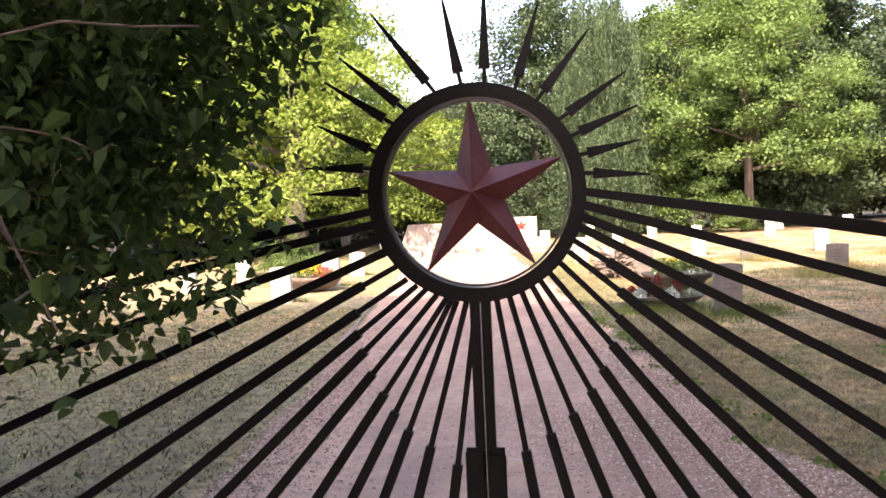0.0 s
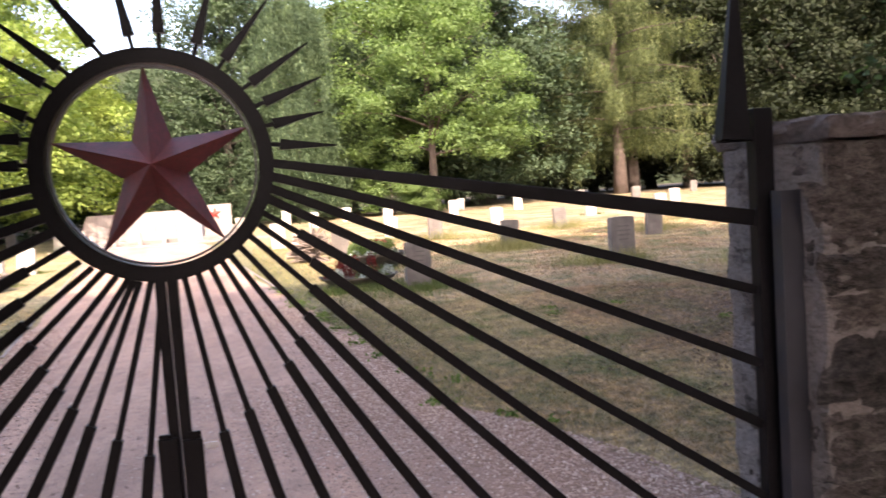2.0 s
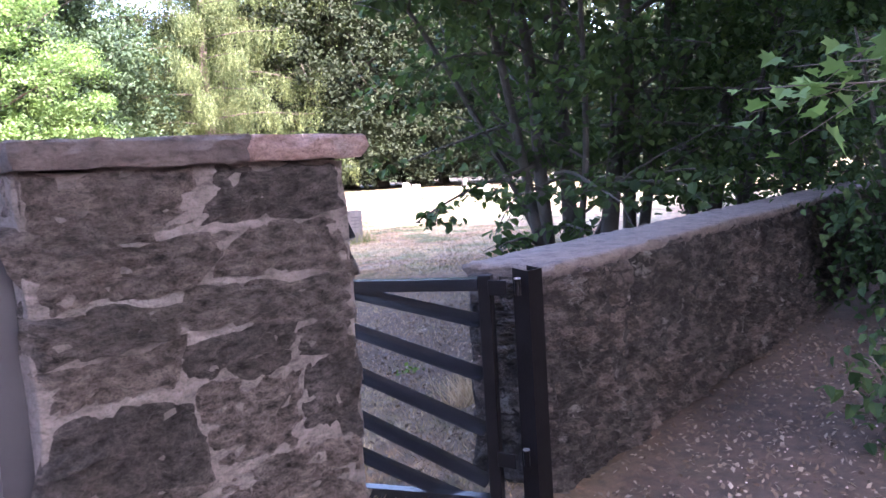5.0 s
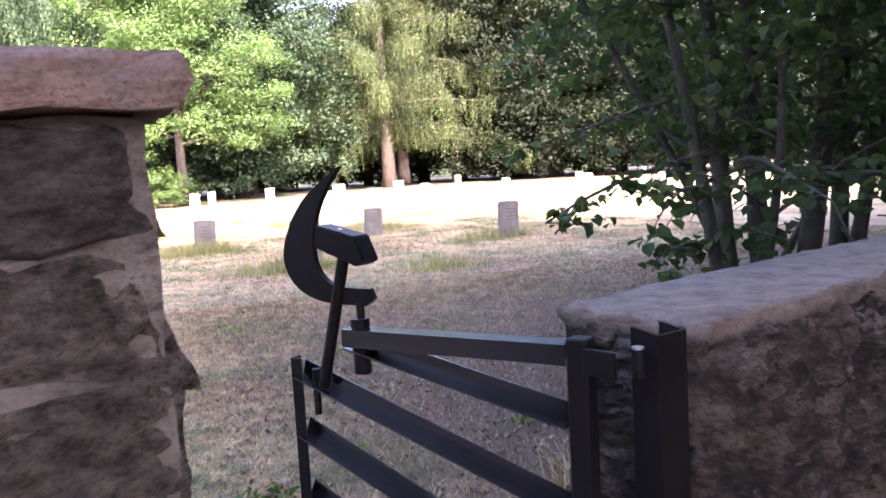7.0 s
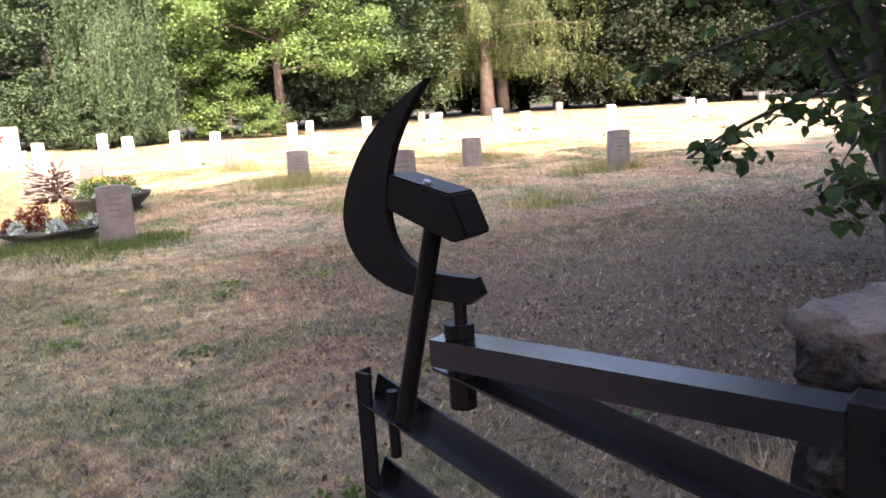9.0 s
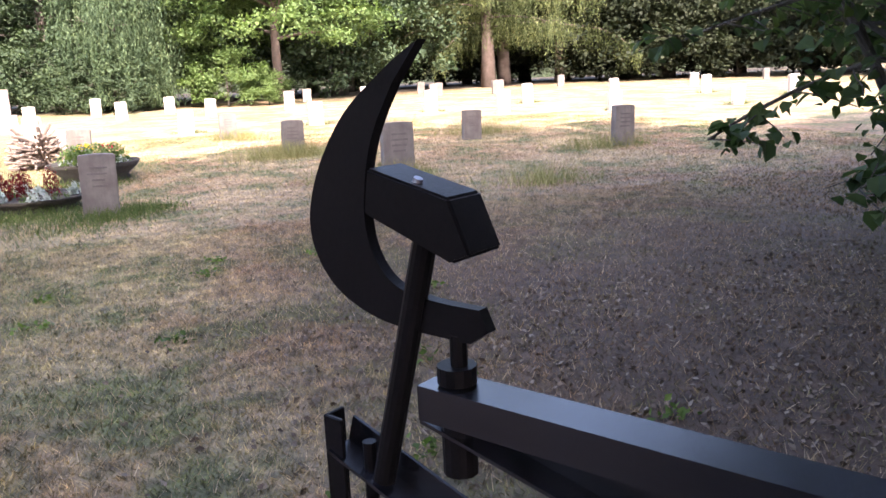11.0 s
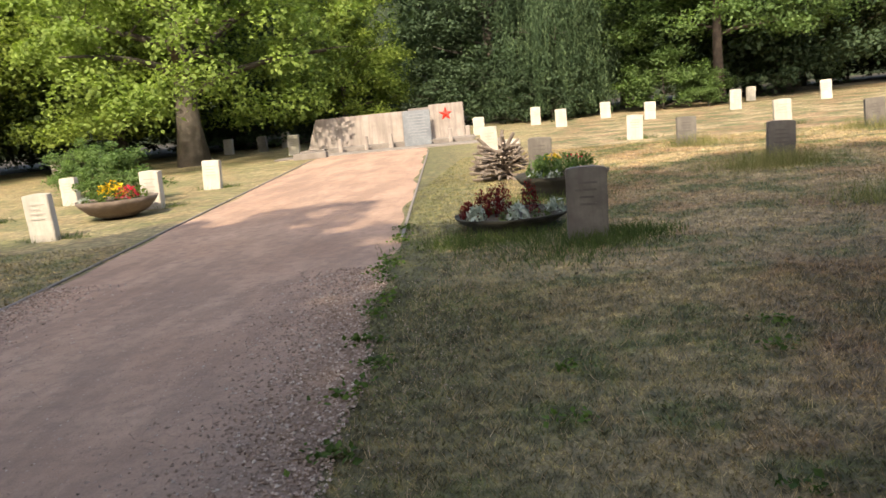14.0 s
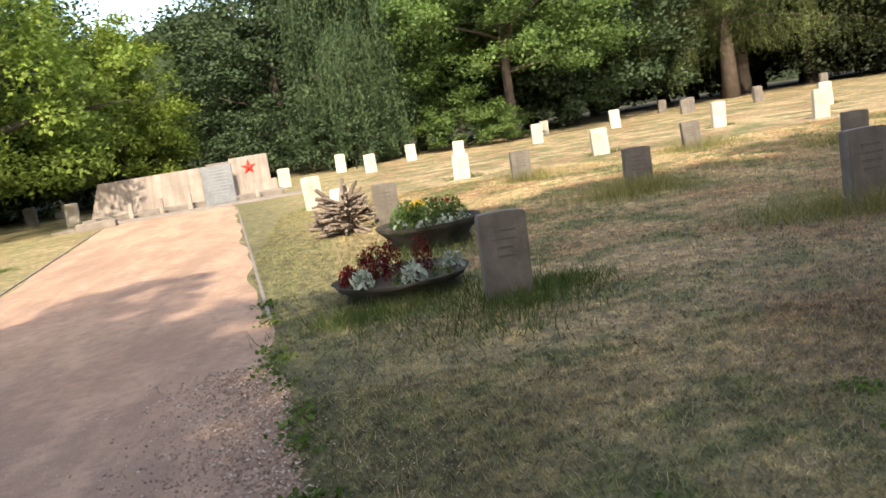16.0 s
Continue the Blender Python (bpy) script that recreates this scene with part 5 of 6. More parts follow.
def shrub(name, at, stems, label, leaf, n_leaves, size, seed, gap=0.16, bark="twig", droop=0.5, twigs=9, clouds=(), shape=PLAIN_LEAF):
    """Stems given as (foot, tip, foot radius); side twigs carry the leaves."""
    rng, nr = random.Random(seed), np.random.default_rng(seed)
    t = thing(name, at, label, "shrub")
    spots = []
    for foot, tip, r in stems:
        foot, tip = Vector(foot), Vector(tip)
        pts = limb_points(rng, foot, tip - foot, (tip - foot).length, 7, 0.07, 0.0)
        off = tip - pts[-1]
        pts = [p + off * i / 7 for i, p in enumerate(pts)]
        bm, fine = bmesh.new(), bmesh.new()
        tube(bm, pts, [r * (1 - 0.8 * i / 7) for i in range(8)], 6)
        for k in range(twigs):
            f = 0.2 + 0.8 * k / twigs
            i = min(6, int(f * 7))
            p = pts[i].lerp(pts[i + 1], f * 7 - i)
            q = limb_points(rng, p, Vector((rng.uniform(-1, 1), rng.uniform(-1, 1), rng.uniform(-0.4, 0.6))), (tip - foot).length * rng.uniform(0.12, 0.34), 4, 0.2, 0.08)
            tube(fine, q, [max(0.0025, r * 0.28 * (1 - 0.8 * j / 4)) for j in range(5)], 4)
            spots.extend(a.lerp(b, u) for a, b in zip(q, q[1:]) for u in (0.2, 0.5, 0.8))
        spots.extend(pts[4:])
        tagged(part("branching", fine, M[bark], part("stem", bm, M[bark], t, smooth=True), smooth=True), kind="stuff")
    e = np.array([tuple(p) for p in spots])
    c = e[nr.integers(0, len(e), n_leaves)] + nr.normal(0, gap, (n_leaves, 3))
    for (cx, cy, cz), (rx, ry, rz), many in clouds:
        q = nr.normal(0, 1, (many, 3))
        q = q / np.linalg.norm(q, axis=1)[:, None] * nr.uniform(0, 1, many)[:, None] ** 0.4
        c = np.concatenate([c, np.array((cx, cy, cz)) + q * np.array((rx, ry, rz))])
    f = new("foliage", broad_leaves("foliage", c, size, M[leaf], nr, droop, shape))
    f.parent = t
    return t


# overhanging shrub before the left leaf of the main gate
shrub("overhanging_shrub", (-2.35, -1.15, 0), [((0, 0, 0), (0.3, 0.1, 3.4), 0.05), ((0.05, 0.1, 0.4), (1.75, 0.4, 2.9), 0.03), ((0.1, 0.0, 0.9), (1.75, 0.35, 2.35), 0.022), ((0.1, 0.1, 1.3), (1.55, 0.3, 1.72), 0.014),
                                              ((0, 0, 0.5), (1.0, 0.0, 2.6), 0.03), ((0.1, 0.2, 0.7), (1.5, 0.55, 2.0), 0.02), ((0, 0.1, 0.6), (1.0, 0.25, 1.75), 0.02), ((0.1, 0, 1.6), (1.5, 0.45, 3.2), 0.02), ((1.2, 0.0, 2.7), (1.9, -0.2, 1.5), 0.008), ((0.1, 0.1, 1.2), (1.15, 0.5, 1.6), 0.012)],
      "dense dark green shrub hanging over the iron gate", "leaf_near", 13000, 0.037, 61, 0.09, twigs=16, clouds=(((1.27, 0.4, 2.55), (1.02, 0.42, 1.0), 30000), ((1.2, 0.35, 2.02), (0.88, 0.35, 0.38), 8000), ((0.3, 0.3, 2.35), (0.9, 0.5, 1.0), 8000), ((1.55, 0.34, 1.68), (0.5, 0.28, 0.34), 2600)))
# many-stemmed tree behind the side wall: dark bare stems, leaves in flat sprays and in a high crown
ROUND_LEAF = ((0.45, 0), (0, 0), (0.2, 0.42), (0.62, 0.4), (1.0, 0.0), (0.62, -0.4), (0.2, -0.42))


def stem_tree(at, stems, sprays, crown, label, leaf, size, seed, bark="bark_dark"):
    """Stems as (foot, tip, radius); sprays as (start, end, leaves): drooping boughs with leaves along them; crown as (centre, radii, leaves)."""
    rng, nr = random.Random(seed), np.random.default_rng(seed)
    t = thing("multi_stemmed_tree", at, label, "tree")
    for foot, tip, r in stems:
        foot, tip = Vector(foot), Vector(tip)
        pts = limb_points(rng, foot, tip - foot, (tip - foot).length, 8, 0.09, 0.0)
        off = tip - pts[-1]
        pts = [p + off * i / 8 for i, p in enumerate(pts)]
        bm = bmesh.new()
        tube(bm, pts, [r * (0.8 - 0.6 * i / 8) for i in range(9)], 8)
        stem = part("stem", bm, M[bark], t, smooth=True)
        fine = bmesh.new()
        for k in range(7):
            p = pts[2 + k % 6]
            q = limb_points(rng, p, Vector((rng.uniform(-1, 1), rng.uniform(-1, 1), rng.uniform(0.2, 1.0))), rng.uniform(0.9, 2.0), 5, 0.16, 0.02)
            tube(fine, q, [r * 0.28 * (1 - 0.8 * j / 5) for j in range(6)], 5)
        tagged(part("branching", fine, M[bark], stem, smooth=True), kind="stuff")
    spots = []
    for start, end, many in sprays:
        start, end = Vector(start), Vector(end)
        reach = (end - start).length
        pts = limb_points(rng, start, end - start, reach, 6, 0.1, 0.0)
        off = end - pts[-1]
        pts = [p + off * i / 6 + Vector((0, 0, 0.5 * reach * 0.25 * (i / 6) * (1 - i / 6))) for i, p in enumerate(pts)]
        bm = bmesh.new()
        tube(bm, pts, [0.022 * (1 - 0.8 * i / 6) + 0.003 for i in range(7)], 5)
        bough = part("bough", bm, M[bark], t, smooth=True)
        fine, tips = bmesh.new(), []
        for k in range(10):
            f = 0.25 + 0.75 * k / 9
            i = min(5, int(f * 6))
            p = pts[i].lerp(pts[i + 1], f * 6 - i)
            side = Vector((rng.uniform(-1, 1), rng.uniform(-1, 1), rng.uniform(-0.35, 0.15)))
            q = limb_points(rng, p, side, reach * rng.uniform(0.12, 0.26), 3, 0.15, 0.06)
            tube(fine, q, [0.006, 0.005, 0.004, 0.003], 4)
            tips.extend(a.lerp(b, u) for a, b in zip(q, q[1:]) for u in (0.3, 0.65, 1.0))
        tagged(part("branching", fine, M[bark], bough, smooth=True), kind="stuff")
        e = np.array([tuple(p) for p in tips])
        spots.append(e[nr.integers(0, len(e), many)] + nr.normal(0, 1, (many, 3)) * np.array([0.06, 0.06, 0.035]))
    for centre, radii, many in crown:
        clumps = nr.normal(0, 1, (max(4, many // 60), 3))
        clumps = clumps / np.linalg.norm(clumps, axis=1)[:, None] * nr.uniform(0.3, 1, (len(clumps), 1)) ** 0.5
        q = np.repeat(clumps, 60, 0) * np.array(radii) + nr.normal(0, 1, (len(clumps) * 60, 3)) * np.array([0.34, 0.34, 0.13])
        spots.append(np.array(centre) + q)
    f = new("foliage", broad_leaves("foliage", np.concatenate(spots), size, M[leaf], nr, 0.45, ROUND_LEAF))
    f.parent = t
    return t


stem_tree((8.5, 3.7, 0), [((-0.35, 0, -0.1), (-1.5, 0.2, 5.6), 0.085), ((-0.05, 0.15, -0.1), (-0.5, 0.5, 6.2), 0.12), ((0.15, -0.05, -0.1), (0.35, 0.1, 6.5), 0.13), ((0.75, 0.1, -0.1), (0.8, -0.2, 6.6), 0.15), ((1.0, -0.1, -0.1), (2.3, -0.5, 5.6), 0.1),
                          ((-0.15, -0.15, -0.1), (-0.8, -1.0, 4.6), 0.06), ((1.3, 0.2, -0.1), (1.7, 0.4, 6.4), 0.12), ((0.4, 0.3, -0.1), (-2.6, 1.2, 5.4), 0.06), ((0.5, 0.2, 0.4), (3.2, -0.9, 4.4), 0.05)],
          [((-0.5, 0, 1.6), (-2.45, -0.3, 1.15), 95), ((-0.5, -0.1, 1.2), (-2.1, -1.2, 1.3), 90), ((-0.4, -0.2, 1.5), (-1.5, -1.9, 1.25), 90), ((-0.2, -0.2, 1.3), (-0.7, -2.0, 1.35), 100), ((0.2, -0.2, 1.4), (0.2, -1.9, 1.45), 90),
           ((-0.6, 0.1, 2.1), (-2.2, 0.2, 1.7), 80), ((-0.8, 0, 2.8), (-2.3, -0.4, 2.5), 110), ((-0.5, -0.6, 2.6), (-1.5, -1.6, 2.3), 110), ((0.3, -0.3, 2.0), (0.9, -1.9, 1.8), 90), ((-1.0, 0.1, 3.3), (-2.9, -0.2, 3.1), 150), ((-0.7, -0.8, 3.4), (-1.8, -2.0, 3.0), 140),
           ((0.9, -0.2, 2.4), (1.8, -1.8, 2.2), 110), ((0.2, 0, 3.0), (0.3, -1.7, 2.7), 120), ((-0.4, 0.1, 0.7), (-1.7, -0.6, 0.85), 60), ((-0.3, -0.1, 0.9), (-1.3, -1.3, 1.0), 70), ((-1.2, 0.3, 3.9), (-3.6, 0.6, 3.9), 160)],
          (((-0.4, 0.2, 5.4), (3.4, 2.6, 1.5), 8000), ((-1.0, -0.4, 3.9), (2.2, 1.5, 0.8), 2600), ((1.4, -0.3, 3.6), (1.9, 1.5, 1.1), 2600), ((0.5, -0.5, 2.3), (1.7, 0.7, 0.8), 1300), ((0.4, 1.3, 2.8), (2.0, 0.7, 1.4), 3000), ((1.2, -0.9, 1.6), (1.3, 0.6, 0.4), 600)),
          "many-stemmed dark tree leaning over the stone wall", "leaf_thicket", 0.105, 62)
stem_tree((11.9, 3.9, 0), [((-0.4, 0, -0.1), (-1.0, 0.2, 6.2), 0.12), ((0.1, 0.2, -0.1), (0.4, -0.4, 6.4), 0.15), ((0.6, 0, -0.1), (1.6, -0.5, 6.0), 0.11), ((0.2, -0.2, -0.1), (-0.6, -1.6, 4.4), 0.07), ((0.9, 0.2, 0), (2.6, 0.4, 5.6), 0.09)],
          [((0, -0.2, 1.4), (-1.2, -1.7, 1.5), 90), ((0.2, -0.2, 1.8), (0.4, -2.0, 1.8), 90), ((-0.4, 0, 2.3), (-2.2, -1.0, 2.2), 100), ((0.5, -0.2, 2.6), (1.2, -2.0, 2.4), 100), ((-0.3, -0.4, 3.0), (-1.3, -2.2, 2.9), 120), ((0.3, -0.2, 1.0), (0.9, -1.8, 1.3), 90), ((-0.3, -0.1, 1.1), (-1.9, -0.8, 1.2), 90)],
          (((0, 0, 5.3), (3.4, 2.6, 1.6), 6500), ((0.2, -0.8, 3.6), (2.4, 1.4, 1.0), 2600), ((0.4, 0.8, 2.2), (2.4, 0.8, 1.3), 2600)),
          "many-stemmed dark tree leaning over the stone wall", "leaf_thicket", 0.11, 63)
stem_tree((15.6, 4.4, 0), [((-0.3, 0, -0.1), (-0.8, 0.2, 6.0), 0.13), ((0.4, 0, -0.1), (1.1, -0.6, 5.8), 0.12), ((0.2, 0.2, -0.1), (-1.6, -1.4, 4.4), 0.07), ((0.7, 0.1, -0.1), (1.5, -1.9, 4.0), 0.07)],
          [((0, -0.2, 1.4), (-1.6, -1.7, 1.6), 90), ((0.2, -0.2, 2.0), (0.2, -2.4, 2.0), 100), ((-0.4, 0, 2.6), (-2.4, -1.4, 2.4), 100)],
          (((0, 0, 5.2), (3.4, 2.6, 1.6), 6000), ((0, -0.9, 3.2), (2.8, 1.6, 1.4), 4500), ((0, 0.4, 1.5), (2.6, 0.8, 1.2), 3000)),
          "many-stemmed dark tree leaning over the stone wall", "leaf_thicket", 0.12, 64)
# tree added out of view: its low crown blocks skylight over the bank
stem_tree((10.6, -2.6, 0), [((0, 0, -0.1), (-0.4, 0.4, 5.6), 0.14), ((0.4, 0.1, -0.1), (1.6, 0.8, 5.4), 0.1), ((-0.2, 0.1, -0.1), (-2.4, 0.6, 4.8), 0.08)],
          [((-0.5, 0.3, 2.6), (-2.6, 1.5, 2.5), 120), ((-0.3, 0.3, 2.2), (-1.6, 1.9, 1.9), 120), ((0, 0.3, 1.6), (-0.9, 2.0, 1.4), 120), ((0, 0.2, 1.0), (-1.5, 1.3, 0.8), 110), ((-0.2, 0.3, 3.2), (-3.2, 1.2, 3.2), 130)],
          (((-1.4, 0.8, 4.9), (4.6, 2.8, 1.2), 9000), ((0.4, 1.0, 2.4), (1.8, 0.9, 1.3), 2400)),
          "added dark leafy tree that shades the bank outside the wall", "leaf_thicket", 0.13, 69)
# bushes outside the wall
shrub("wayside_bush", (6.0, -0.85, 0), [((0, 0, 0), (-0.35, 0.15, 0.55), 0.012), ((0, 0, 0), (0.2, 0.2, 0.75), 0.012), ((0, 0, 0), (0.45, 0.0, 0.9), 0.014), ((0, 0, 0), (-0.2, -0.4, 0.7), 0.012)],
      "low dark green bush on the leafy bank", "leaf_thicket", 620, 0.085, 65, 0.1)
shrub("maple_sapling", (7.0, -1.9, 0), [((0, 0, 0), (-0.2, 0.1, 3.6), 0.035), ((-0.1, 0.1, 1.9), (-0.95, 2.0, 1.97), 0.014), ((-0.1, 0.1, 2.0), (-0.45, 2.0, 2.12), 0.012), ((0, 0, 2.0), (0.8, 0.9, 3.2), 0.016), ((0, 0, 2.0), (-0.5, 0.9, 2.9), 0.014)],
      "maple sapling with broad pale green leaves", "leaf_bright", 420, 0.15, 66, 0.09, droop=0.15, shape=MAPLE_LEAF)
# out-of-view bush added to darken the wall and the bank
shrub("wayside_bush", (9.4, -1.6, 0), [((0, 0, 0), (-0.9, 0.9, 2.2), 0.03), ((0, 0, 0), (-0.3, 0.6, 3.0), 0.04), ((0, 0, 0), (0.7, 0.6, 2.8), 0.04), ((0, 0, 0), (-0.9, -0.2, 1.8), 0.03), ((0, 0, 0.2), (-1.1, 0.9, 1.2), 0.02)],
      "large dark bush added outside the stone wall to shade it", "leaf_thicket", 5000, 0.08, 68, 0.28, "bark")
shrub("thicket", (9.7, 0.5, 0), [((0, 0, 0), (-1.0, 0.1, 2.6), 0.05), ((0, 0, 0), (-0.4, -0.2, 3.2), 0.06), ((0, 0, 0), (0.6, 0, 3.0), 0.05), ((0, 0, 0.2), (-1.3, 0.0, 1.3), 0.03), ((0, 0, 0.2), (-0.9, -0.5, 1.8), 0.03)],
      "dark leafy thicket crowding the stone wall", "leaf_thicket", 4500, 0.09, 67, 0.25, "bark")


# ---- planters ----
def leaf_ball(name, parent, centre, radius, count, size, material, seed, droop=-0.6, label=""):
    nr = np.random.default_rng(seed)
    p = nr.normal(0, 1, (count, 3))
    p = p / np.linalg.norm(p, axis=1)[:, None] * nr.uniform(0.35, 1, count)[:, None] ** 0.5
    p[:, 2] = np.abs(p[:, 2]) * 1.0
    ob = new(name, leaves_mesh(name, np.array(centre) + p * np.array(radius), size, M[material], nr, droop, 0.45))
    ob.parent = parent
    return tagged(ob, label, kind="stuff")


def bowl(parent, r, h, material, foot=0.35, wob=0.012):
    bm = bmesh.new()
    prof = [(foot * r, 0.0), (0.72 * r, h * 0.34), (0.93 * r, h * 0.75), (r, h), (r * 0.955, h * 1.0), (r * 0.9, h * 0.82)]
    rng, rings = random.Random(int(r * 100)), []
    for pr, z in prof:
        rings.append([bm.verts.new((pr * math.cos(a) + rng.uniform(-wob, wob), pr * math.sin(a) + rng.uniform(-wob, wob), z + rng.uniform(-wob, wob) * 0.6)) for a in (k * math.tau / 36 for k in range(36))])
    for a, b in zip(rings, rings[1:]):
        for i in range(36):
            bm.faces.new((a[i], a[(i + 1) % 36], b[(i + 1) % 36], b[i]))
    bm.faces.new(rings[0][::-1])
    part("bowl", bm, material, parent, smooth=True)
    bm = bmesh.new()
    c = bm.verts.new((0, 0, h * 0.98))
    rim = [bm.verts.new((0.92 * r * math.cos(a), 0.92 * r * math.sin(a), h * 0.84)) for a in (k * math.tau / 24 for k in range(24))]
    for i in range(24):
        bm.faces.new((rim[i], rim[(i + 1) % 24], c))
    part("soil", bm, M["soil"], parent, "dark potting soil", True)


def planter_red(x, y):
    p = thing("planter", (x, y, ground_z(x, y) - 0.02), "low dark stone planter with red begonias and silver ragwort", "planter")
    bowl(p, 0.68, 0.19, M["bowl_dark"], 0.9)
    rng = random.Random(8)
    for k, (a, r) in enumerate(((-2.75, 0.36), (-2.1, 0.16), (-0.35, 0.24), (-3.0, 0.5), (2.4, 0.3))):
        leaf_ball("red_begonia", p, (r * math.cos(a), r * math.sin(a), 0.17), (0.12, 0.12, (0.34, 0.42, 0.42, 0.2, 0.36)[k]), 520, 0.034, "begonia", 100 + k, -1.0, "dark red begonia")
    for k, (a, r) in enumerate(((-2.5, 0.48), (-1.35, 0.42), (-0.1, 0.5), (2.0, 0.4))):
        leaf_ball("silver_ragwort", p, (r * math.cos(a), r * math.sin(a), 0.16), (0.12, 0.12, 0.19), 80, 0.085, "silver", 120 + k, -0.8, "silvery ragwort")
    for k, (a, r) in enumerate(((-1.6, 0.4), (1.5, 0.3), (-0.9, 0.55), (3.0, 0.3))):
        leaf_ball("green_foliage", p, (r * math.cos(a), r * math.sin(a), 0.16), (0.13, 0.13, 0.12), 90, 0.04, "turf", 140 + k)
    return p


def planter_green(x, y):
    p = thing("planter", (x, y, ground_z(x, y) - 0.02), "dark stone bowl planter full of leafy green plants", "planter")
    bowl(p, 0.7, 0.32, M["bowl_dark"], 0.78)
    rng = random.Random(9)
    for k in range(9):
        a, r = k * 0.7, 0.2 + 0.3 * rng.random()
        leaf_ball("green_foliage", p, (r * math.cos(a), r * math.sin(a), 0.28), (0.22, 0.22, 0.34), 150, 0.075, "leaf_bright" if k % 2 else "weed", 160 + k)
    for k in range(4):
        leaf_ball("silver_ragwort", p, (0.5 * math.cos(-2.4 + k * 0.6), 0.5 * math.sin(-2.4 + k * 0.6), 0.27), (0.12, 0.12, 0.15), 90, 0.06, "silver", 180 + k)
    for k in range(3):
        leaf_ball("orange_blossom", p, (0.2 * math.cos(k * 2), 0.2 * math.sin(k * 2), 0.52), (0.14, 0.14, 0.1), 20, 0.05, "flower_red" if k == 0 else "flower_yellow", 190 + k)
    return p


def planter_mixed(x, y):
    p = thing("planter", (x, y, ground_z(x, y)), "round brown concrete bowl with yellow and red flowers", "planter")
    bowl(p, 0.72, 0.36, M["bowl"], 0.28)
    rng = random.Random(10)
    for k in range(8):
        a = k * 0.8
        leaf_ball("green_foliage", p, (0.42 * math.cos(a), 0.42 * math.sin(a), 0.33), (0.2, 0.2, 0.22), 90, 0.06, "weed", 200 + k)
    leaf_ball("yellow_flowers", p, (-0.05, -0.05, 0.4), (0.3, 0.25, 0.3), 260, 0.055, "flower_yellow", 220, -0.5)
    leaf_ball("red_flowers", p, (0.33, -0.2, 0.36), (0.22, 0.2, 0.24), 220, 0.055, "flower_red", 221, -0.5)
    leaf_ball("silver_ragwort", p, (-0.42, -0.35, 0.34), (0.14, 0.12, 0.12), 80, 0.05, "silver", 222)
    return p


planter_red(1.85, 11.25)
planter_green(2.45, 13.9)
planter_mixed(-5.55, 15.4)
again(bush_green, -6.6, 17.4, 20, 0.42, "leafy green perennial behind the flower bowl")
again(bush_green, -9.2, 20.5, 70, 0.45, "leafy green perennial between gravestones")


def root_stack(x, y):
    """A heap of dead roots and branches piled as a cone."""
    t = thing("root_sculpture", (x, y, ground_z(x, y)), "heap of bleached dead branches stacked on the lawn", "branch pile")
    rng = random.Random(14)
    for k in range(120):
        z = 0.03 + 0.5 * (k / 120)
        a = rng.uniform(-3.6, 0.4)
        r = rng.uniform(0.46, 0.6) * (1 - 0.35 * (z / 0.55) ** 2)
        foot = Vector((0.1 + 0.12 * math.cos(a + 2.8), 0.12 * math.sin(a + 2.8), z * 0.85))
        tip = Vector((r * math.cos(a), r * math.sin(a), z + rng.uniform(-0.03, 0.14)))
        thick = rng.uniform(0.7, 1.25)
        bm = bmesh.new()
        tube(bm, limb_points(rng, foot, tip - foot, (tip - foot).length, 4, 0.16, -0.01), [thick * v for v in (0.032, 0.031, 0.029, 0.026, 0.021)], 6)
        part("branch", bm, M["driftwood"], t)
    for foot, tip in (((0.05, 0, 0.4), (0.34, -0.15, 0.86)), ((-0.05, 0, 0.4), (-0.3, -0.1, 0.8)), ((0.1, 0.1, 0.4), (0.15, -0.2, 0.75)), ((0, 0, 0.4), (0.05, 0.1, 0.82))):
        bm = bmesh.new()
        tube(bm, limb_points(rng, Vector(foot), Vector(tip) - Vector(foot), 0.5, 4, 0.1, 0), [0.05, 0.045, 0.04, 0.036, 0.03], 7)
        part("branch", bm, M["driftwood"], t)
    return t


root_stack(1.35, 16.4)


# ---- ground cover ----
def outside_path(x, y):
    return (x > np.vectorize(PATH_RIGHT)(y) + 0.05) | (x < np.vectorize(PATH_LEFT)(y) - 0.05)


def grass_patch(name, x0, x1, y0, y1, count, length, seed, material, label, where=None, width=0.006):
    nr = np.random.default_rng(seed)
    x, y = nr.uniform(x0, x1, count), nr.uniform(y0, y1, count)
    keep = outside_path(x, y)
    if where is not None:
        keep &= where(x, y)
    x, y = x[keep], y[keep]
    k = len(x)
    z = 0.016 * np.clip(y - 5, 0, 45)
    base = np.stack([x, y, z - 0.004], 1)
    a, b = nr.uniform(0, 6.283, k), nr.uniform(0, 6.283, k)
    ln = length * nr.uniform(0.4, 1.3, k)
    flat = nr.uniform(0.3, 1.1, k)
    side = np.stack([np.cos(a), np.sin(a), np.zeros(k)], 1) * (width * nr.uniform(0.6, 1.3, k))[:, None]
    tip = base + np.stack([np.cos(b) * flat * ln, np.sin(b) * flat * ln, ln * 0.75], 1)
    v = np.stack([base - side, base + side, tip], 1).reshape(-1, 3)
    f = np.arange(3 * k).reshape(-1, 3)
    return tagged(new(name, raw_mesh(name, v, f, material)), label, "grass", kind="stuff")


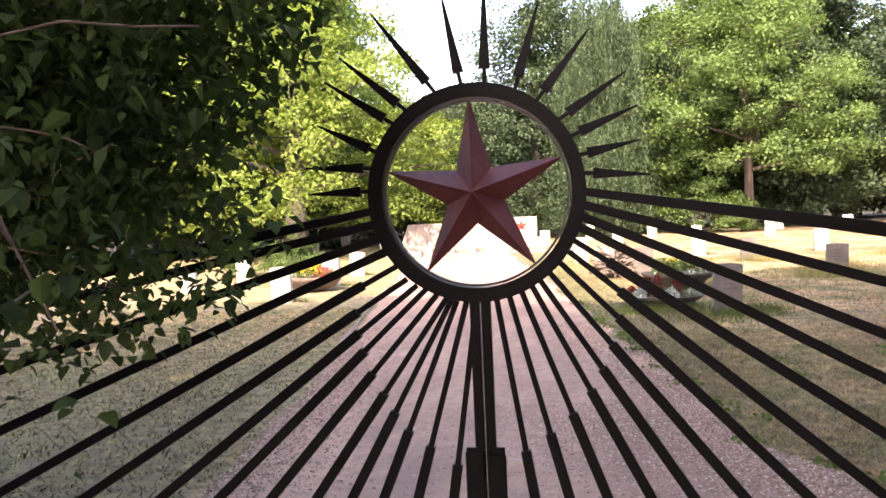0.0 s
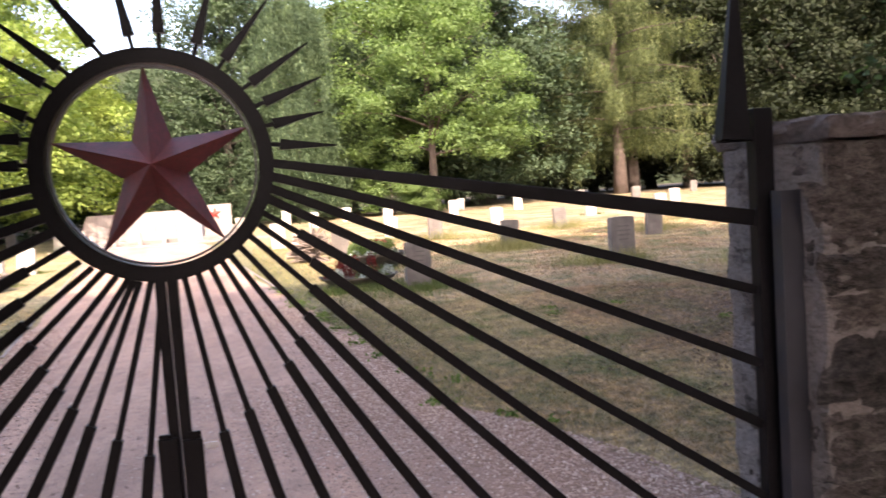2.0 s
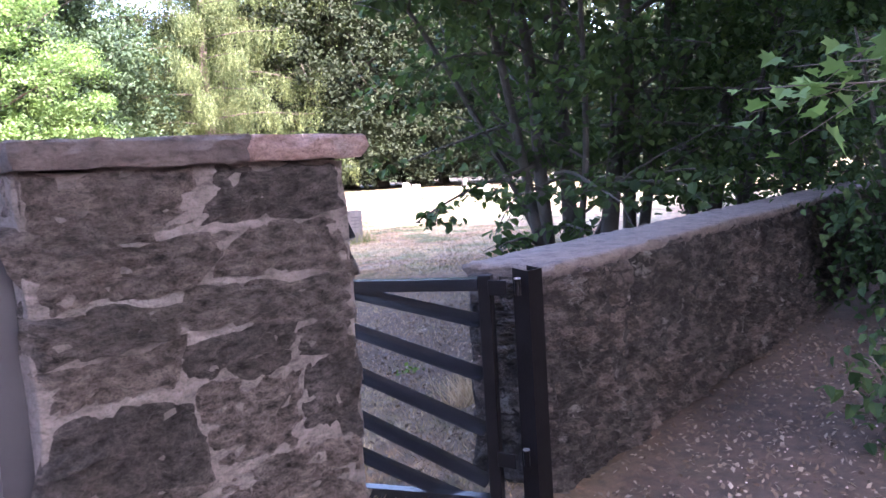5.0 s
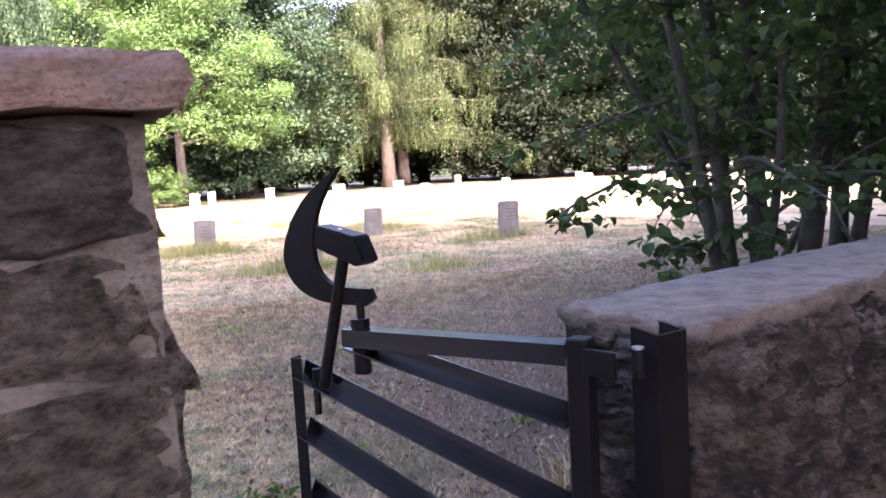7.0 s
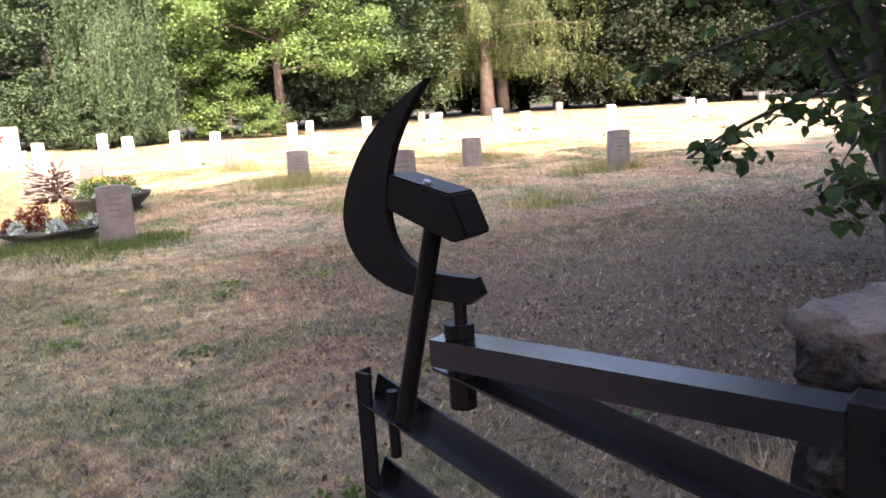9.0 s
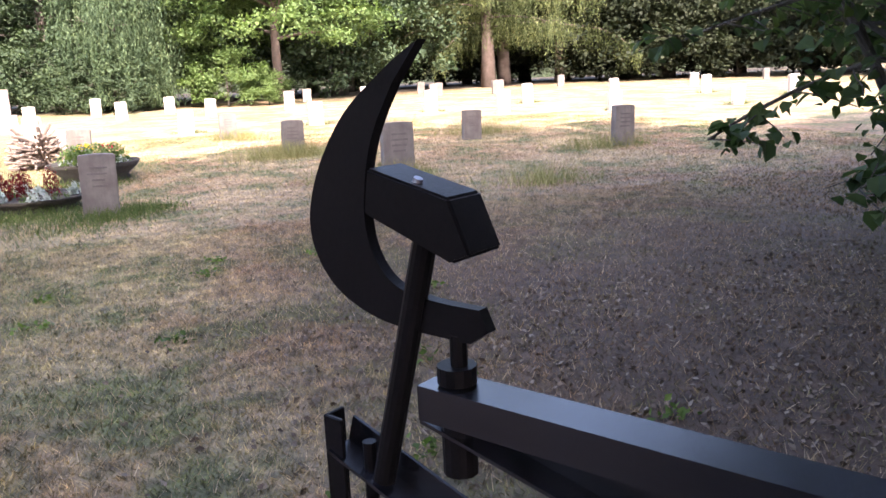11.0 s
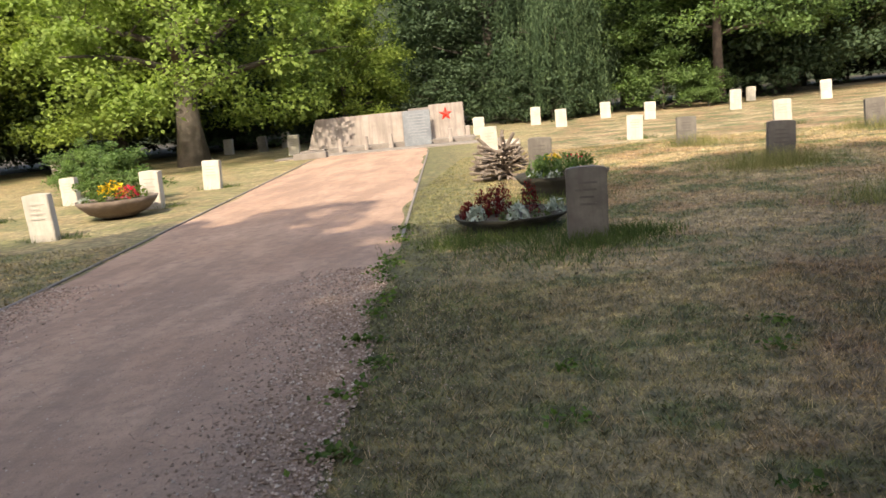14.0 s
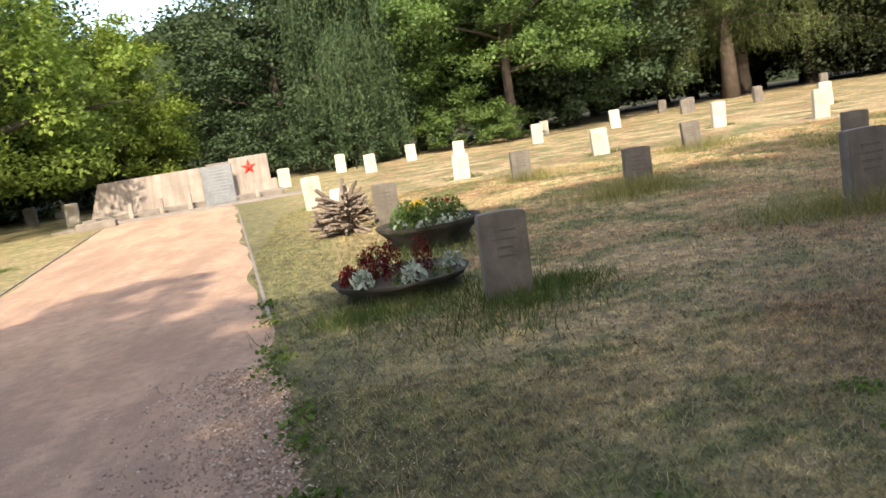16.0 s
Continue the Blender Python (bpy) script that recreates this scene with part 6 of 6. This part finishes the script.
def lawn(x, y):
    """Grass thins out on the leaf-littered soil by the wall."""
    bare = np.clip((x - 3.6) / 2.0, 0, 1) * np.clip((9.0 - y) / 4.0, 0, 1) * 0.85
    return (np.abs(np.sin(x * 913.7 + y * 571.3)) > bare) & (y > 0.25 + np.clip(x - 4.2, 0, 20) * 0.2 + 0.45 * (x > 4.3))



grass_patch("grass", 0.2, 9.5, 0.3, 8.5, 360000, 0.042, 1, M["blade"], "short dry lawn grass", lawn, 0.0036)
grass_patch("grass", 0.0, 16.0, 8.5, 22.0, 240000, 0.045, 2, M["blade"], "short dry lawn grass", None, 0.005)
grass_patch("grass", 9.5, 17.0, 3.5, 8.5, 45000, 0.05, 4, M["blade"], "short dry lawn grass", None, 0.007)
grass_patch("grass", -9.0, -1.0, 0.4, 12.0, 60000, 0.05, 3, M["blade"], "short dry lawn grass", None, 0.008)


grass_patch("straw", 1.2, 8.5, 0.8, 9.5, 36000, 0.06, 21, M["straw"], "pale dead straw strewn in the lawn", lawn, 0.0026)
grass_patch("straw", 1.2, 12.0, 9.5, 18.0, 22000, 0.07, 22, M["straw"], "pale dead straw strewn in the lawn", None, 0.0035)


def tufts(spots, name, label, size, seed, material="weed"):
    nr = np.random.default_rng(seed)
    cs = np.concatenate([np.array([x, y, ground_z(x, y)]) + np.stack([nr.normal(0, r, n), nr.normal(0, r * 0.7, n), np.zeros(n)], 1) for x, y, r, n in spots])
    k = len(cs)
    a, b = nr.uniform(0, 6.283, k), nr.uniform(0, 6.283, k)
    ln, flat = size * nr.uniform(0.25, 1.25, k), nr.uniform(0.1, 1.1, k)
    side = np.stack([np.cos(a), np.sin(a), np.zeros(k)], 1) * 0.0045
    tip = cs + np.stack([np.cos(b) * flat * ln, np.sin(b) * flat * ln, ln], 1)
    v = np.stack([cs - side, cs + side, tip], 1).reshape(-1, 3)
    return tagged(new(name, raw_mesh(name, v, np.arange(3 * k).reshape(-1, 3), M[material])), label, "grass", kind="stuff")


tufts([(2.75, 9.95, 0.3, 1000), (1.9, 10.5, 0.5, 1500), (3.15, 10.3, 0.22, 900), (2.3, 13.3, 0.5, 900), (1.35, 10.3, 0.22, 500), (2.3, 9.4, 0.4, 500)] + [(x + dx, y + 0.1, 0.16, 150) for x, y, g in ROWS[:34] if y < 30 for dx in (-0.1, 0.32)], "long_grass", "long green grass left round the gravestone feet", 0.13, 7, "turf")
tufts([(5.9, 15.15, 0.3, 1100), (5.6, 15.0, 0.5, 900), (6.7, 11.0, 0.25, 600), (6.2, 11.2, 0.4, 600), (10.5, 17.0, 0.5, 900), (5.3, 19.9, 0.35, 700), (9.2, 20.4, 0.45, 900), (11.1, 12.6, 0.4, 700), (8.2, 9.4, 0.35, 500)], "long_grass", "long straw-green grass round the gravestones", 0.3, 8, "hay")


tufts([(5.15, 1.75, 0.1, 500)], "straw_tuft", "pale dead straw tuft by the wall", 0.2, 12, "straw")


def weeds(count, seed):
    nr = np.random.default_rng(seed)
    spots = []
    for k in range(count):
        y = nr.uniform(2.5, 12)
        edge = PATH_RIGHT(y) + nr.uniform(-0.06, 0.12)
        spots.append(((edge, y) if k % 3 else (nr.uniform(1.5, 6), nr.uniform(1.6, 8))))
    c = np.concatenate([np.array([x, y, ground_z(x, y) + 0.025]) + nr.normal(0, 1, (26, 3)) * np.array([0.06, 0.06, 0.012]) for x, y in spots])
    return tagged(new("weeds", leaves_mesh("weeds", c, 0.045, M["weed"], nr, -0.2, 0.7)), "small green weeds along the path edge", "weeds", kind="stuff")


weeds(45, 3)


def pebbles(name, count, seed, pick, size, label):
    nr = np.random.default_rng(seed)
    x, y = pick(nr, count)
    k = len(x)
    c = np.stack([x, y, 0.016 * np.clip(y - 5, 0, 45) + 0.012], 1)
    o = np.array([(1, 0, 0), (0, 1, 0), (-1, 0, 0), (0, -1, 0), (0, 0, 0.7), (0, 0, -0.7)])
    s = size * nr.uniform(0.4, 1.4, (k, 1, 1)) * nr.uniform(0.6, 1.3, (k, 6, 1))
    turn = nr.uniform(0, 6.283, k)
    rot = np.stack([np.stack([np.cos(turn), -np.sin(turn), np.zeros(k)], 1), np.stack([np.sin(turn), np.cos(turn), np.zeros(k)], 1), np.tile([0, 0, 1.0], (k, 1))], 1)
    v = (c[:, None] + np.einsum("kij,nj->kni", rot, o) * s).reshape(-1, 3)
    t = np.array([(0, 1, 4), (1, 2, 4), (2, 3, 4), (3, 0, 4), (1, 0, 5), (2, 1, 5), (3, 2, 5), (0, 3, 5)])
    f = (np.arange(k)[:, None, None] * 6 + t[None]).reshape(-1, 3)
    return tagged(new(name, raw_mesh(name, v, f, M["gravel"])), label, "gravel", kind="stuff")


def edge_strip(nr, n):
    y = nr.uniform(0.2, 9.5, n) ** 1.0
    right = nr.random(n) < 0.6
    off = np.abs(nr.normal(0, 0.38, n))
    x = np.where(right, np.vectorize(PATH_RIGHT)(y) + 0.06 - off, np.vectorize(PATH_LEFT)(y) - 0.06 + off)
    return x, y


pebbles("gravel", 20000, 4, edge_strip, 0.011, "loose grey gravel along the path edges")
pebbles("gravel", 13000, 5, lambda nr, n: (nr.uniform(-1.6, 1.8, n), nr.uniform(-0.6, 9, n)), 0.0055, "scattered grit on the path")
pebbles("gravel", 16000, 11, lambda nr, n: (lambda y: (np.vectorize(PATH_RIGHT)(y) + 0.05 - np.abs(nr.normal(0, 0.9, n)), y))(nr.uniform(0.25, 4.6, n)), 0.01, "loose pale gravel spread inside the gate")


def litter(count, seed):
    nr = np.random.default_rng(seed)
    few = count // 9
    x, y = np.concatenate([nr.uniform(2.9, 9.0, count), nr.uniform(-4, 9, few)]), np.concatenate([nr.uniform(-2.4, 5.0, count), nr.uniform(-1.5, 9, few)])
    line = 0.2 + 0.2 * (x - 4.22)
    on_path = (x < np.vectorize(PATH_RIGHT)(y)) & (x > np.vectorize(PATH_LEFT)(y)) & (y > 0)
    keep = (nr.random(len(x)) < np.where(y > 0, 0.1 + np.clip((x - 3.4) / 2.0, 0, 0.75), 1.0)) & ~(on_path & (nr.random(len(x)) < 0.6)) & ~((x > 4.1) & (y > line - 0.05) & (y < line + 0.6)) & ~((np.abs(x) > 1.9) & (np.abs(x) < 3) & (np.abs(y) < 0.3))
    c = np.stack([x, y, 0.016 * np.clip(y - 5, 0, 45) + 0.012], 1)[keep]
    me = leaves_mesh("leaf_litter", c, 0.036, M["litter"], nr, 0.0, 0.6)
    return tagged(new("leaf_litter", me), "dry fallen leaves scattered on soil and path", "leaves", kind="stuff")


litter(18000, 6)
pebbles("gravel", 260, 9, lambda nr, n: (nr.uniform(2.9, 6.5, n), nr.uniform(-2.2, 0.05, n)), 0.008, "small stones on the trodden soil before the side gate")
